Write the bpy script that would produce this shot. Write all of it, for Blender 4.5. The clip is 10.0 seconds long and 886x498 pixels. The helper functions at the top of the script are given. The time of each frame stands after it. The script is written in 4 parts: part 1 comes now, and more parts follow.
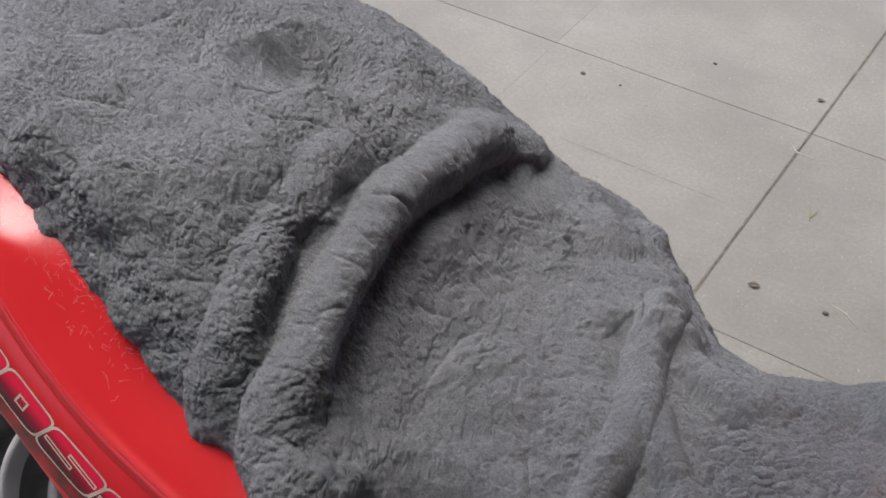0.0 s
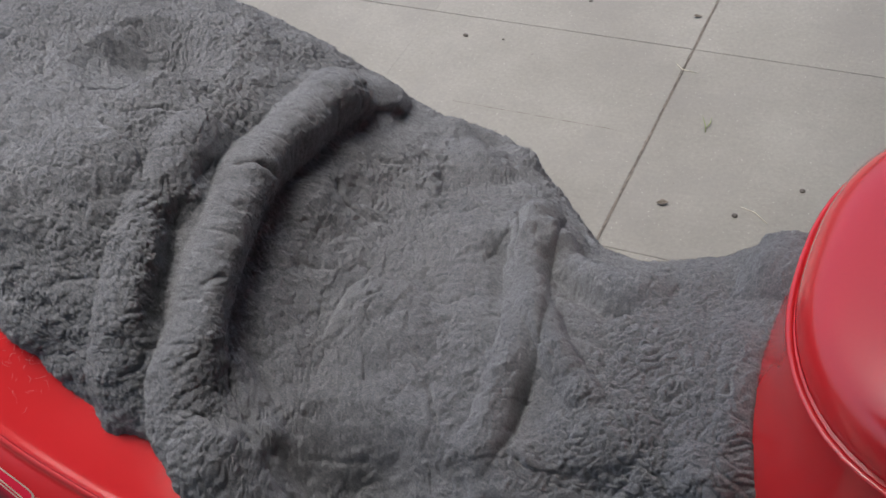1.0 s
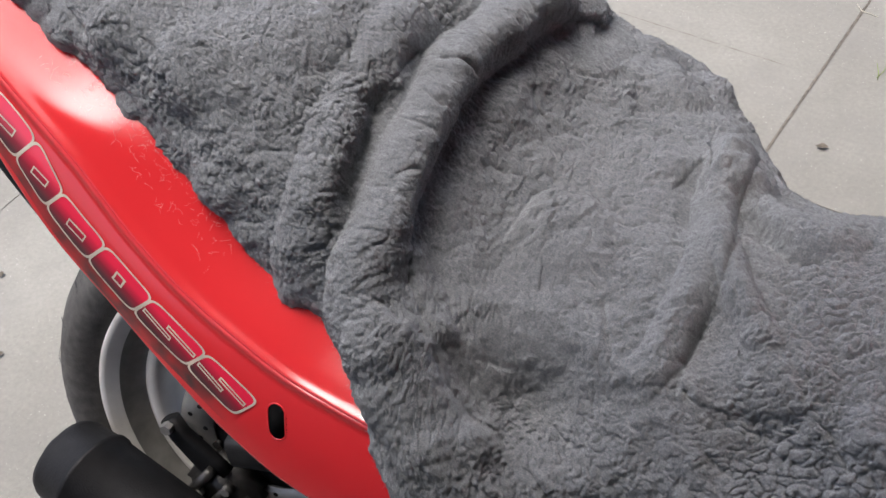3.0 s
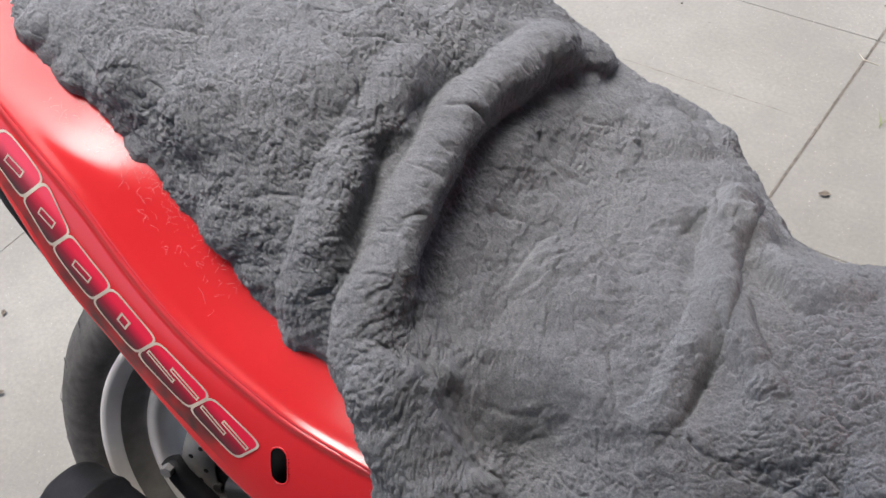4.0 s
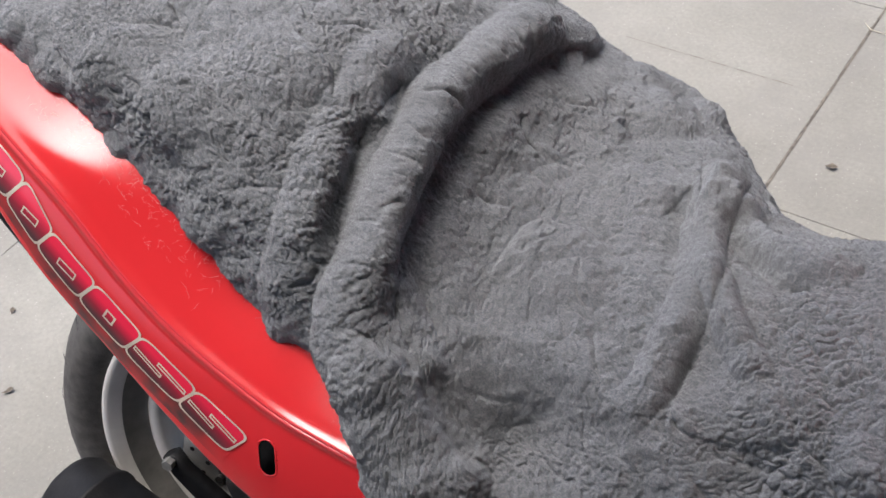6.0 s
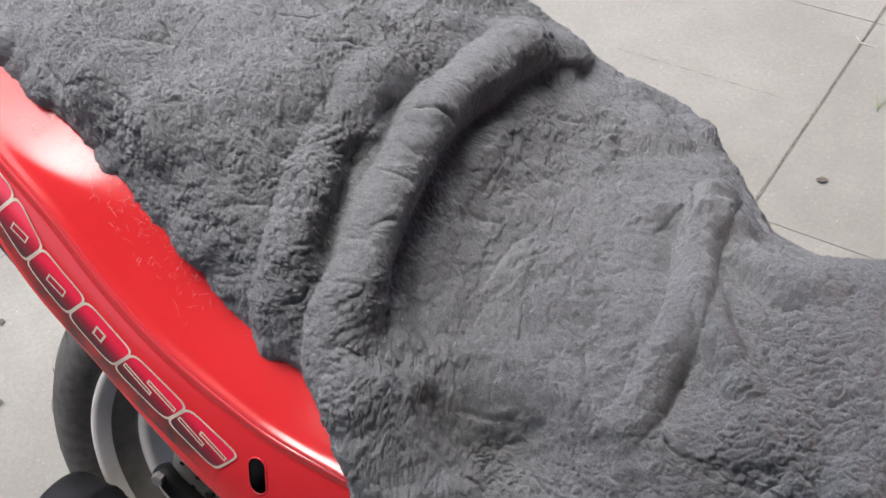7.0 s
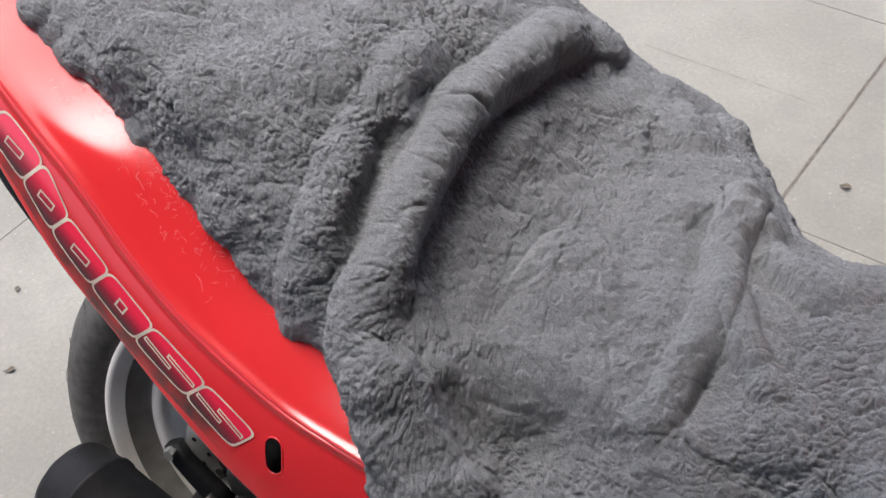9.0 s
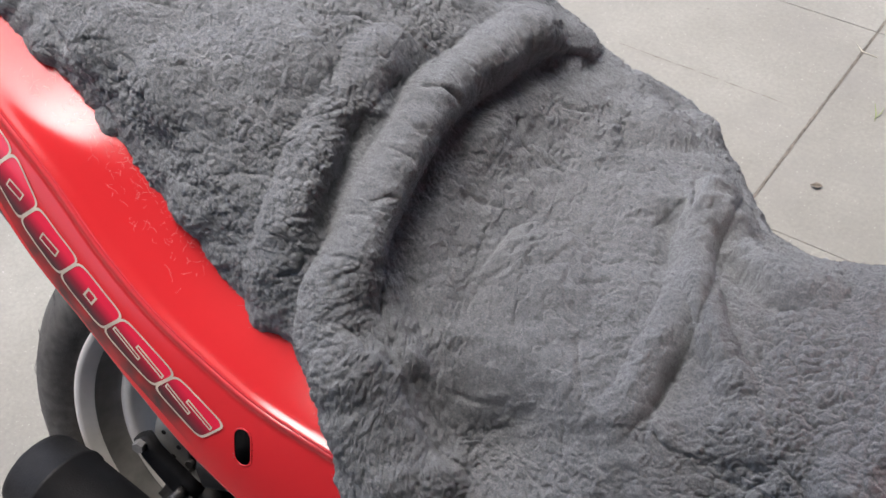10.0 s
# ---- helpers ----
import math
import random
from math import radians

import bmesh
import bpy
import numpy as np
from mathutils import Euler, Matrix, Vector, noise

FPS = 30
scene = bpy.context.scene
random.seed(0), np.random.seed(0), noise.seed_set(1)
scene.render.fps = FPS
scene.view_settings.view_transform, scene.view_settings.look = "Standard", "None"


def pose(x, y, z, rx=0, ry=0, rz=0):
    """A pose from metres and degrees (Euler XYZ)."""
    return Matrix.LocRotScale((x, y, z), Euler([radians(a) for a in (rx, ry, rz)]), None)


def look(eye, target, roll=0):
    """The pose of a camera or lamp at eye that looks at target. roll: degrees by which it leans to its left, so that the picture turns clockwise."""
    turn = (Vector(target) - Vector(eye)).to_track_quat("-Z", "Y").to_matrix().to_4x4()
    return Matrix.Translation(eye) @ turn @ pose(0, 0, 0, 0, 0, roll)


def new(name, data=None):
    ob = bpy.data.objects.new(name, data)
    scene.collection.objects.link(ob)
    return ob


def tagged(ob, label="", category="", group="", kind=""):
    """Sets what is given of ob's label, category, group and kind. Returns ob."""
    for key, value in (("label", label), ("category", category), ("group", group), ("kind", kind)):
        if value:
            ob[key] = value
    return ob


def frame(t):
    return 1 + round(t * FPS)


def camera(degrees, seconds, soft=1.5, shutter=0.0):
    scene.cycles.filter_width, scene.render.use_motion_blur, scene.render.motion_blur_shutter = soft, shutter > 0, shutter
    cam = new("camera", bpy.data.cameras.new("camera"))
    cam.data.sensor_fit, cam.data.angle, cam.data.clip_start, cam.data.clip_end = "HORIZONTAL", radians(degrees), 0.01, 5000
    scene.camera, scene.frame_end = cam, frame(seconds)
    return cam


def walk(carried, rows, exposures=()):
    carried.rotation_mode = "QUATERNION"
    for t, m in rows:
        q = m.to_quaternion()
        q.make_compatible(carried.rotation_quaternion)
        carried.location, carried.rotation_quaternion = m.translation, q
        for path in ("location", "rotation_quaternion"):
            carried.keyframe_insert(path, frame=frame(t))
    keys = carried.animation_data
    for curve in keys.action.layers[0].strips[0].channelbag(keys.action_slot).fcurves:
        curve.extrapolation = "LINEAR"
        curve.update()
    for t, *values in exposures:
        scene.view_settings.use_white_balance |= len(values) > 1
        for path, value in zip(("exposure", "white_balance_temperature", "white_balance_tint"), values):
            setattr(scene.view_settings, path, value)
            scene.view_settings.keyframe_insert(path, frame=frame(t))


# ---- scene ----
cam = camera(40.4, 10.0)
PATH = [
    (0, (0.377, -0.527, 1.544), (-0.451, 0.672, 0.174), -0.6),
    (0.2, (0.39, -0.535, 1.541), (-0.46, 0.598, 0.129), -3.2),
    (0.5, (0.419, -0.525, 1.533), (-0.357, 0.667, 0.126), -4.0),
    (0.8, (0.446, -0.533, 1.527), (-0.34, 0.694, 0.157), -9.8),
    (1, (0.465, -0.542, 1.527), (-0.296, 0.691, 0.148), -10.0),
    (1.2, (0.447, -0.536, 1.513), (-0.271, 0.666, 0.085), -8.5),
    (1.4, (0.45, -0.563, 1.522), (-0.329, 0.639, 0.126), -8.4),
    (1.5, (0.456, -0.565, 1.527), (-0.324, 0.613, 0.111), -7.8),
    (1.7, (0.444, -0.569, 1.522), (-0.302, 0.548, 0.04), -6.5),
    (1.8, (0.441, -0.566, 1.512), (-0.31, 0.516, 0.008), -7.2),
    (2, (0.435, -0.565, 1.522), (-0.323, 0.534, 0.033), -6.2),
    (2.2, (0.432, -0.564, 1.527), (-0.34, 0.521, 0.036), -6.4),
    (2.5, (0.425, -0.564, 1.531), (-0.358, 0.512, 0.038), -6.1),
    (2.8, (0.409, -0.571, 1.537), (-0.424, 0.5, 0.067), -7.0),
    (3, (0.398, -0.57, 1.54), (-0.459, 0.469, 0.062), -7.4),
    (3.1, (0.399, -0.571, 1.542), (-0.472, 0.475, 0.077), -7.7),
    (3.2, (0.394, -0.573, 1.548), (-0.495, 0.465, 0.089), -7.7),
    (4.3, (0.394, -0.568, 1.542), (-0.486, 0.523, 0.116), -6.3),
    (4.5, (0.402, -0.563, 1.541), (-0.493, 0.502, 0.104), -7.4),
    (5, (0.418, -0.55, 1.541), (-0.507, 0.486, 0.103), -9.8),
    (5.5, (0.422, -0.547, 1.536), (-0.492, 0.486, 0.088), -9.9),
    (7, (0.417, -0.537, 1.543), (-0.483, 0.519, 0.102), -9.0),
    (7.5, (0.409, -0.537, 1.543), (-0.489, 0.512, 0.096), -8.3),
    (8, (0.416, -0.539, 1.542), (-0.487, 0.517, 0.105), -8.7),
    (8.5, (0.413, -0.545, 1.542), (-0.511, 0.489, 0.101), -8.4),
    (9, (0.402, -0.543, 1.539), (-0.504, 0.492, 0.087), -6.8),
    (9.5, (0.403, -0.542, 1.54), (-0.479, 0.517, 0.09), -6.0),
    (10, (0.408, -0.545, 1.536), (-0.464, 0.513, 0.08), -5.1),
]
EXPOSURES = [
    (0.0, -0.58, 6150, 10), (0.5, -0.66, 6150, 10), (1.0, -0.68, 6150, 10), (1.5, -0.74, 6150, 10), (2.0, -0.68, 6150, 10), (2.5, -0.37, 6150, 10),
    (3.0, -0.18, 6150, 10), (4.5, -0.12, 6150, 10), (10.0, -0.12, 6150, 10),
]
walk(cam, [(t, look(eye, target, roll)) for t, eye, target, roll in PATH], EXPOSURES)

# ---- light ----
world = bpy.data.worlds.new("sky")
scene.world = world
world.use_nodes = True
wt = world.node_tree
sky = wt.nodes.new("ShaderNodeTexSky")
sky.sky_type = "NISHITA"
sky.sun_disc = False
sky.sun_elevation = radians(76)
sky.sun_rotation = radians(-110)
sky.air_density, sky.dust_density, sky.ozone_density = 0.8, 6.0, 0.5
wt.links.new(sky.outputs[0], wt.nodes["Background"].inputs[0])
wt.nodes["Background"].inputs[1].default_value = 0.42
sun = new("sun", bpy.data.lights.new("sun", "SUN"))
sun.data.energy, sun.data.angle, sun.data.color = 1.7, radians(32), (1.0, 0.985, 0.965)
sun.matrix_world = look((-0.78, -0.28, 3.3), (0, 0, 0))
scene.view_settings.exposure = 0.0


# ---- materials ----
def material(name, rough=0.6, metal=0.0):
    m = bpy.data.materials.new(name)
    m.use_nodes = True
    nt = m.node_tree
    b = nt.nodes["Principled BSDF"]
    b.inputs["Roughness"].default_value, b.inputs["Metallic"].default_value = rough, metal
    return m, nt, b


def noise_node(nt, scale, detail=4.0, rough=0.55, coord="Object"):
    tc = nt.nodes.new("ShaderNodeNewGeometry" if coord == "Position" else "ShaderNodeTexCoord")
    n = nt.nodes.new("ShaderNodeTexNoise")
    n.inputs["Scale"].default_value, n.inputs["Detail"].default_value, n.inputs["Roughness"].default_value = scale, detail, rough
    nt.links.new(tc.outputs[coord], n.inputs["Vector"])
    return n.outputs["Fac"]


def ramp(nt, fac, stops):
    r = nt.nodes.new("ShaderNodeValToRGB")
    els = r.color_ramp.elements
    while len(els) < len(stops):
        els.new(0.5)
    for e, (p, c) in zip(els, stops):
        e.position, e.color = p, (*c, 1)
    nt.links.new(fac, r.inputs[0])
    return r.outputs[0]


def mix(nt, fac, a, b, kind="MIX"):
    m = nt.nodes.new("ShaderNodeMix")
    m.data_type, m.blend_type = "RGBA", kind
    for sock, v in ((m.inputs[0], fac), (m.inputs[6], a), (m.inputs[7], b)):
        if isinstance(v, (int, float)):
            sock.default_value = v
        elif isinstance(v, tuple):
            sock.default_value = (*v, 1)
        else:
            nt.links.new(v, sock)
    return m.outputs[2]


def bump(nt, b, height, strength, distance):
    n = nt.nodes.new("ShaderNodeBump")
    n.inputs["Strength"].default_value, n.inputs["Distance"].default_value = strength, distance
    nt.links.new(height, n.inputs["Height"])
    nt.links.new(n.outputs[0], b.inputs["Normal"])


def plain(name, colour, rough, metal=0.0, vary=0.25, scale=40.0, bumpy=0.15):
    m, nt, b = material(name, rough, metal)
    lo = tuple(c * (1 - vary) for c in colour)
    hi = tuple(min(1.0, c * (1 + vary)) for c in colour)
    nt.links.new(ramp(nt, noise_node(nt, scale), [(0.3, lo), (0.7, hi)]), b.inputs["Base Color"])
    if bumpy:
        bump(nt, b, noise_node(nt, scale * 6), bumpy, 0.002)
    return m


def wool_material(name, fibre):
    m, nt, b = material(name, 1.0)
    broad = ramp(nt, noise_node(nt, 9.0, 5.0), [(0.3, (0.156, 0.163, 0.169)), (0.7, (0.198, 0.206, 0.213))])
    fine = ramp(nt, noise_node(nt, 160.0, 3.0), [(0.35, (0.85, 0.85, 0.86)), (0.65, (1.08, 1.08, 1.08))])
    col = mix(nt, 1.0, broad, fine, "MULTIPLY")
    speck = noise_node(nt, 620.0, 2.0, 0.6)
    col = mix(nt, 1.0, col, ramp(nt, speck, [(0.30, (0.74, 0.74, 0.75)), (0.5, (0.98, 0.98, 0.98)), (0.72, (1.22, 1.22, 1.22))]), "MULTIPLY")
    bump(nt, b, noise_node(nt, 420.0, 4.0, 0.7), 0.7, 0.003)
    b.inputs["Specular IOR Level"].default_value = 0.1
    b.inputs["Sheen Weight"].default_value = 0.2
    b.inputs["Sheen Roughness"].default_value = 0.6
    if fibre:
        g = nt.nodes.new("ShaderNodeNewGeometry")
        tone = ramp(nt, g.outputs["Random Per Island"], [(0.0, (0.88, 0.88, 0.88)), (1.0, (1.22, 1.22, 1.22))])
        col = mix(nt, 1.0, col, tone, "MULTIPLY")
        tr = nt.nodes.new("ShaderNodeBsdfTranslucent")
        nt.links.new(col, tr.inputs["Color"])
        ms = nt.nodes.new("ShaderNodeMixShader")
        ms.inputs[0].default_value = 0.35
        nt.links.new(b.outputs[0], ms.inputs[1])
        nt.links.new(tr.outputs[0], ms.inputs[2])
        nt.links.new(ms.outputs[0], nt.nodes["Material Output"].inputs["Surface"])
    nt.links.new(col, b.inputs["Base Color"])
    return m


def paint_material(name, colour, rough=0.22):
    m, nt, b = material(name, rough)
    lo = tuple(c * 0.9 for c in colour)
    hi = tuple(min(1.0, c * 1.06) for c in colour)
    nt.links.new(ramp(nt, noise_node(nt, 3.0, 3.0), [(0.3, lo), (0.7, hi)]), b.inputs["Base Color"])
    dust = noise_node(nt, 90.0, 6.0, 0.7)
    r = nt.nodes.new("ShaderNodeMapRange")
    r.inputs["To Min"].default_value, r.inputs["To Max"].default_value = rough * 0.8, rough * 1.5
    nt.links.new(dust, r.inputs["Value"])
    nt.links.new(r.outputs[0], b.inputs["Roughness"])
    b.inputs["Coat Weight"].default_value = 0.35
    b.inputs["Coat Roughness"].default_value = 0.15
    bump(nt, b, noise_node(nt, 25.0, 2.0), 0.03, 0.002)
    return m


WOOL = wool_material("grey_wool", False)
FIBRE = wool_material("grey_wool_fibre", True)
RED = paint_material("red_paint", (0.57, 0.021, 0.025), 0.16)
SILVER = plain("decal_silver", (0.50, 0.43, 0.34), 0.45, 0.1)
BLACK = plain("black_plastic", (0.010, 0.010, 0.0105), 0.55, 0.0, 0.3, 60.0, 0.3)
RUBBER = plain("tyre_rubber", (0.070, 0.066, 0.061), 0.75, 0.0, 0.35, 70.0, 0.4)
BLACK.node_tree.nodes["Principled BSDF"].inputs["Specular IOR Level"].default_value = 0.18
ALLOY = plain("painted_alloy", (0.60, 0.585, 0.55), 0.45, 0.0, 0.12, 20.0, 0.1)
STEEL = plain("brake_steel", (0.30, 0.295, 0.28), 0.42, 0.5, 0.2, 40.0, 0.1)
WELL = plain("dull_alloy", (0.20, 0.195, 0.18), 0.5, 0.2, 0.25, 30.0, 0.1)
DEEP = plain("deep_black", (0.005, 0.005, 0.005), 0.95, 0.0, 0.3, 60.0, 0.2)
DEEP.node_tree.nodes["Principled BSDF"].inputs["Specular IOR Level"].default_value = 0.0
DARK_METAL = plain("dark_metal", (0.060, 0.058, 0.055), 0.45, 0.6, 0.3, 40.0, 0.2)


def concrete_material():
    m, nt, b = material("pale_concrete", 0.85)
    info = nt.nodes.new("ShaderNodeObjectInfo")
    base = ramp(nt, noise_node(nt, 2.2, 6.0, 0.6, "Position"), [(0.25, (0.168, 0.161, 0.138)), (0.5, (0.217, 0.209, 0.181)), (0.75, (0.262, 0.253, 0.223))])
    grain = ramp(nt, noise_node(nt, 120.0, 5.0, 0.7, "Position"), [(0.3, (0.86, 0.86, 0.86)), (0.7, (1.08, 1.08, 1.08))])
    col = mix(nt, 1.0, base, grain, "MULTIPLY")
    stain = ramp(nt, noise_node(nt, 3.4, 8.0, 0.7, "Position"), [(0.48, (0, 0, 0)), (0.66, (1, 1, 1))])
    weak = nt.nodes.new("ShaderNodeMath")
    weak.operation = "MULTIPLY"
    weak.inputs[1].default_value = 0.60
    nt.links.new(stain, weak.inputs[0])
    col = mix(nt, weak.outputs[0], col, (0.18, 0.172, 0.155))
    spots = ramp(nt, noise_node(nt, 260.0, 2.0, 0.5, "Position"), [(0.70, (0, 0, 0)), (0.76, (1, 1, 1))])
    col = mix(nt, spots, col, (0.50, 0.49, 0.45))
    dark = ramp(nt, noise_node(nt, 75.0, 3.0, 0.6, "Position"), [(0.24, (1, 1, 1)), (0.29, (0, 0, 0))])
    col = mix(nt, dark, col, (0.15, 0.138, 0.12))
    tone = ramp(nt, info.outputs["Random"], [(0.0, (0.95, 0.95, 0.95)), (1.0, (1.04, 1.04, 1.04))])
    nt.links.new(mix(nt, 1.0, col, tone, "MULTIPLY"), b.inputs["Base Color"])
    bump(nt, b, noise_node(nt, 220.0, 5.0, 0.7, "Position"), 0.35, 0.002)
    return m


CONCRETE = concrete_material()
DIRT = plain("joint_dirt", (0.135, 0.120, 0.098), 0.95, 0.0, 0.4, 80.0, 0.6)


# ---- small helpers ----
def part(name, bm, mat, parent=None, label="", smooth=True):
    me = bpy.data.meshes.new(name)
    bmesh.ops.recalc_face_normals(bm, faces=bm.faces)
    bm.to_mesh(me)
    bm.free()
    if smooth:
        me.polygons.foreach_set("use_smooth", [True] * len(me.polygons))
    me.materials.append(mat)
    ob = new(name, me)
    ob.parent = parent
    if label:
        tagged(ob, label)
    return ob


def spline(xs, ys):
    """A smooth curve through control values."""
    xs, ys = np.array(xs, float), np.array(ys, float)
    d = np.gradient(ys, xs)

    def f(x):
        x = np.clip(np.asarray(x, float), xs[0], xs[-1])
        k = np.clip(np.searchsorted(xs, x) - 1, 0, len(xs) - 2)
        h = xs[k + 1] - xs[k]
        u = (x - xs[k]) / h
        return ((1 + 2 * u) * (1 - u) ** 2 * ys[k] + u * (1 - u) ** 2 * h * d[k]
                + u * u * (3 - 2 * u) * ys[k + 1] + u * u * (u - 1) * h * d[k + 1])
    return f


def loft(rings, closed=True, caps=True):
    """A skin over rings of equally many points."""
    bm = bmesh.new()
    vs = [[bm.verts.new(p) for p in r] for r in rings]
    n = len(vs[0])
    for a, b in zip(vs, vs[1:]):
        for i in range(n if closed else n - 1):
            j = (i + 1) % n
            bm.faces.new((a[i], a[j], b[j], b[i]))
    if caps and closed:
        bm.faces.new(vs[0])
        bm.faces.new(list(reversed(vs[-1])))
    return bm


def ring(centre, ax, ay, rx, ry, n=32, power=2.0):
    c, ax, ay = Vector(centre), Vector(ax), Vector(ay)
    out = []
    for k in range(n):
        a = 2 * math.pi * k / n
        ca, sa = math.cos(a), math.sin(a)
        out.append(c + ax * (rx * math.copysign(abs(ca) ** (2 / power), ca)) + ay * (ry * math.copysign(abs(sa) ** (2 / power), sa)))
    return out


def lathe(profile, steps=96, closed=False):
    """Turns (radius, offset) pairs about the y axis."""
    rings = []
    for k in range(steps + 1):
        a = 2 * math.pi * k / steps
        rings.append([(r * math.cos(a), o, r * math.sin(a)) for r, o in profile])
    bm = loft(rings, closed=closed, caps=False)
    bmesh.ops.remove_doubles(bm, verts=bm.verts, dist=1e-6)
    return bm


def tube(points, radius, sides=8):
    pts = [Vector(p) for p in points]
    rings = []
    for i, p in enumerate(pts):
        d = (pts[min(i + 1, len(pts) - 1)] - pts[max(i - 1, 0)]).normalized()
        a = d.orthogonal().normalized() if i == 0 else (a - d * a.dot(d)).normalized()
        r = radius[i] if isinstance(radius, (list, tuple)) else radius
        rings.append(ring(p, a, d.cross(a), r, r, sides))
    return loft(rings)


def box(bm, lo, hi, m=None):
    made = bmesh.ops.create_cube(bm, size=1.0)["verts"]
    for v in made:
        v.co = Vector([l + (h - l) * (c + 0.5) for l, h, c in zip(lo, hi, v.co)])
        if m is not None:
            v.co = m @ v.co
    return made


# ---- ground ----
def build_ground():
    bm = bmesh.new()
    bmesh.ops.create_grid(bm, x_segments=2, y_segments=2, size=60.0)
    for v in bm.verts:
        v.co.z = -0.0022
    ground = tagged(part("ground", bm, DIRT, None, smooth=False), "sandy dirt bed under the pale concrete paving", "ground", kind="structure")
    return ground


ground = build_ground()
JX, JY, SX, SY = -0.117, 0.918, 0.610, 0.620


# ---- unseen walls and overhead slabs, added to block and shape the light ----
PLASTER = plain("plaster", (0.15, 0.14, 0.13), 0.9, 0.0, 0.12, 6.0, 0.3)


def slab_box(name, lo, hi, label, category):
    bm = bmesh.new()
    box(bm, lo, hi)
    return tagged(part(name, bm, PLASTER, None, smooth=False), label, category, kind="structure")


# Unseen low wall, added so the tail panel's band has something dark to reflect.
slab_box("blocker_low", (-2.6, -1.75, 0.0), (-0.16, -1.6, 0.95), "unseen low plain plastered wall added to block light beside the motorcycle", "wall")
# Two unseen walls, added to cut light from the near side and the front.
slab_box("blocker_south", (-0.15, -1.75, 0.0), (2.4, -1.6, 2.1), "unseen plain plastered wall added to block light behind the parked motorcycle", "wall")
slab_box("blocker_east", (2.25, -1.6, 0.0), (2.4, 2.2, 2.1), "unseen plain plastered wall added to block light ahead of the motorcycle", "wall")
# Unseen overhead slab, added to darken the near side of the front.
slab_box("ceiling", (-0.28, -1.75, 2.1), (2.4, -0.14, 2.25), "unseen plain plastered ceiling added to block light over the paving", "ceiling")
# Second unseen slab, added to shade the tank and the ground beyond it.
slab_box("blocker_roof", (0.14, -0.138, 2.1), (2.4, 2.2, 2.25), "unseen plain plastered roof added to block light ahead of the motorcycle", "ceiling")

# Unseen overhang, added to keep sky glare off the lower part of the panel.
slab_box("eave", (-1.6, -1.75, 2.1), (-0.283, -0.70, 2.2), "unseen plain plastered eave added to block sky from the red tail panel", "eave")

# ---- motorcycle ----
bike = tagged(new("motorcycle"), "red sports motorcycle parked on concrete under a sheepskin seat cover", "motorcycle")

# axes of the tail panel's lettered band: e1 forward, e2 down along the face, e3 outward
E1 = Vector((0.857, -0.146, -0.497)).normalized()
E3 = Vector((0.099, -0.895, 0.434)).normalized()
E3 = (E3 - E1 * E3.dot(E1)).normalized()
E2 = E3.cross(E1)
if E2.z > 0:
    E2 = -E2
BAND0 = Vector((-0.21, -0.187, 0.712))
edge_u = spline([-0.45, -0.27, -0.19, -0.107, -0.038, 0.03, 0.086, 0.13, 0.176, 0.30], [-0.036, -0.027, -0.026, -0.019, -0.021, -0.033, -0.048, -0.067, -0.089, -0.150])
low_u = spline([-0.45, -0.266, -0.171, -0.088, -0.006, 0.08, 0.15, 0.212, 0.253, 0.33], [0.000, 0.036, 0.053, 0.054, 0.055, 0.050, 0.034, 0.002, -0.028, -0.08])


def on_band(a, u, h=0.0):
    return BAND0 + E1 * a + E2 * u + E3 * h


FACET = (-E2 * math.cos(radians(36)) - E3 * math.sin(radians(36))).normalized()
FACET_UP = E1.cross(FACET).normalized()
HOLE_A, HOLE_U = 0.100, -0.0095
HOLE_AX = Vector((0.021, 0.023)).normalized()


def band_h(a, u):
    eu, lu = float(edge_u(a)), float(low_u(a))
    f = min(max((u - eu - 0.004) / (lu - eu - 0.004), 0), 1)
    return 0.004 * math.sin(math.pi * f)


def pill(t, grow=0.0):
    """Outline of the slot in the panel, as band coordinates."""
    half, r = 0.0085, 0.0092 + grow
    ang = 2 * math.pi * t
    c, s = math.cos(ang), math.sin(ang)
    along = r * c + math.copysign(half, c) * min(1.0, abs(c) * 4)
    across = r * s
    return (HOLE_A + HOLE_AX.x * along - HOLE_AX.y * across, HOLE_U + HOLE_AX.y * along + HOLE_AX.x * across)


def in_hole(a, u):
    x, y = a - HOLE_A, u - HOLE_U
    along, across = x * HOLE_AX.x + y * HOLE_AX.y, -x * HOLE_AX.y + y * HOLE_AX.x
    return math.hypot(max(abs(along) - 0.0085, 0), across) < 0.0096


facet_w = spline([-0.46, -0.10, 0.0, 0.07, 0.13, 0.176, 0.22, 0.30], [0.24, 0.24, 0.21, 0.15, 0.075, 0.024, 0.004, 0.004])


bend_d = spline([-0.46, -0.36, -0.28, -0.24, -0.195, -0.145, -0.11, -0.06, 0.3], [0.0, 0.008, 0.018, 0.027, 0.047, 0.068, 0.080, 0.11, 0.40])


def level_off(a, d):
    """The top of the panel levels off towards the seat, more so at the rear."""
    e = max(0.0, d - float(bend_d(a)) + 0.008)
    return 0.29 * (math.hypot(e, 0.011) - 0.011)


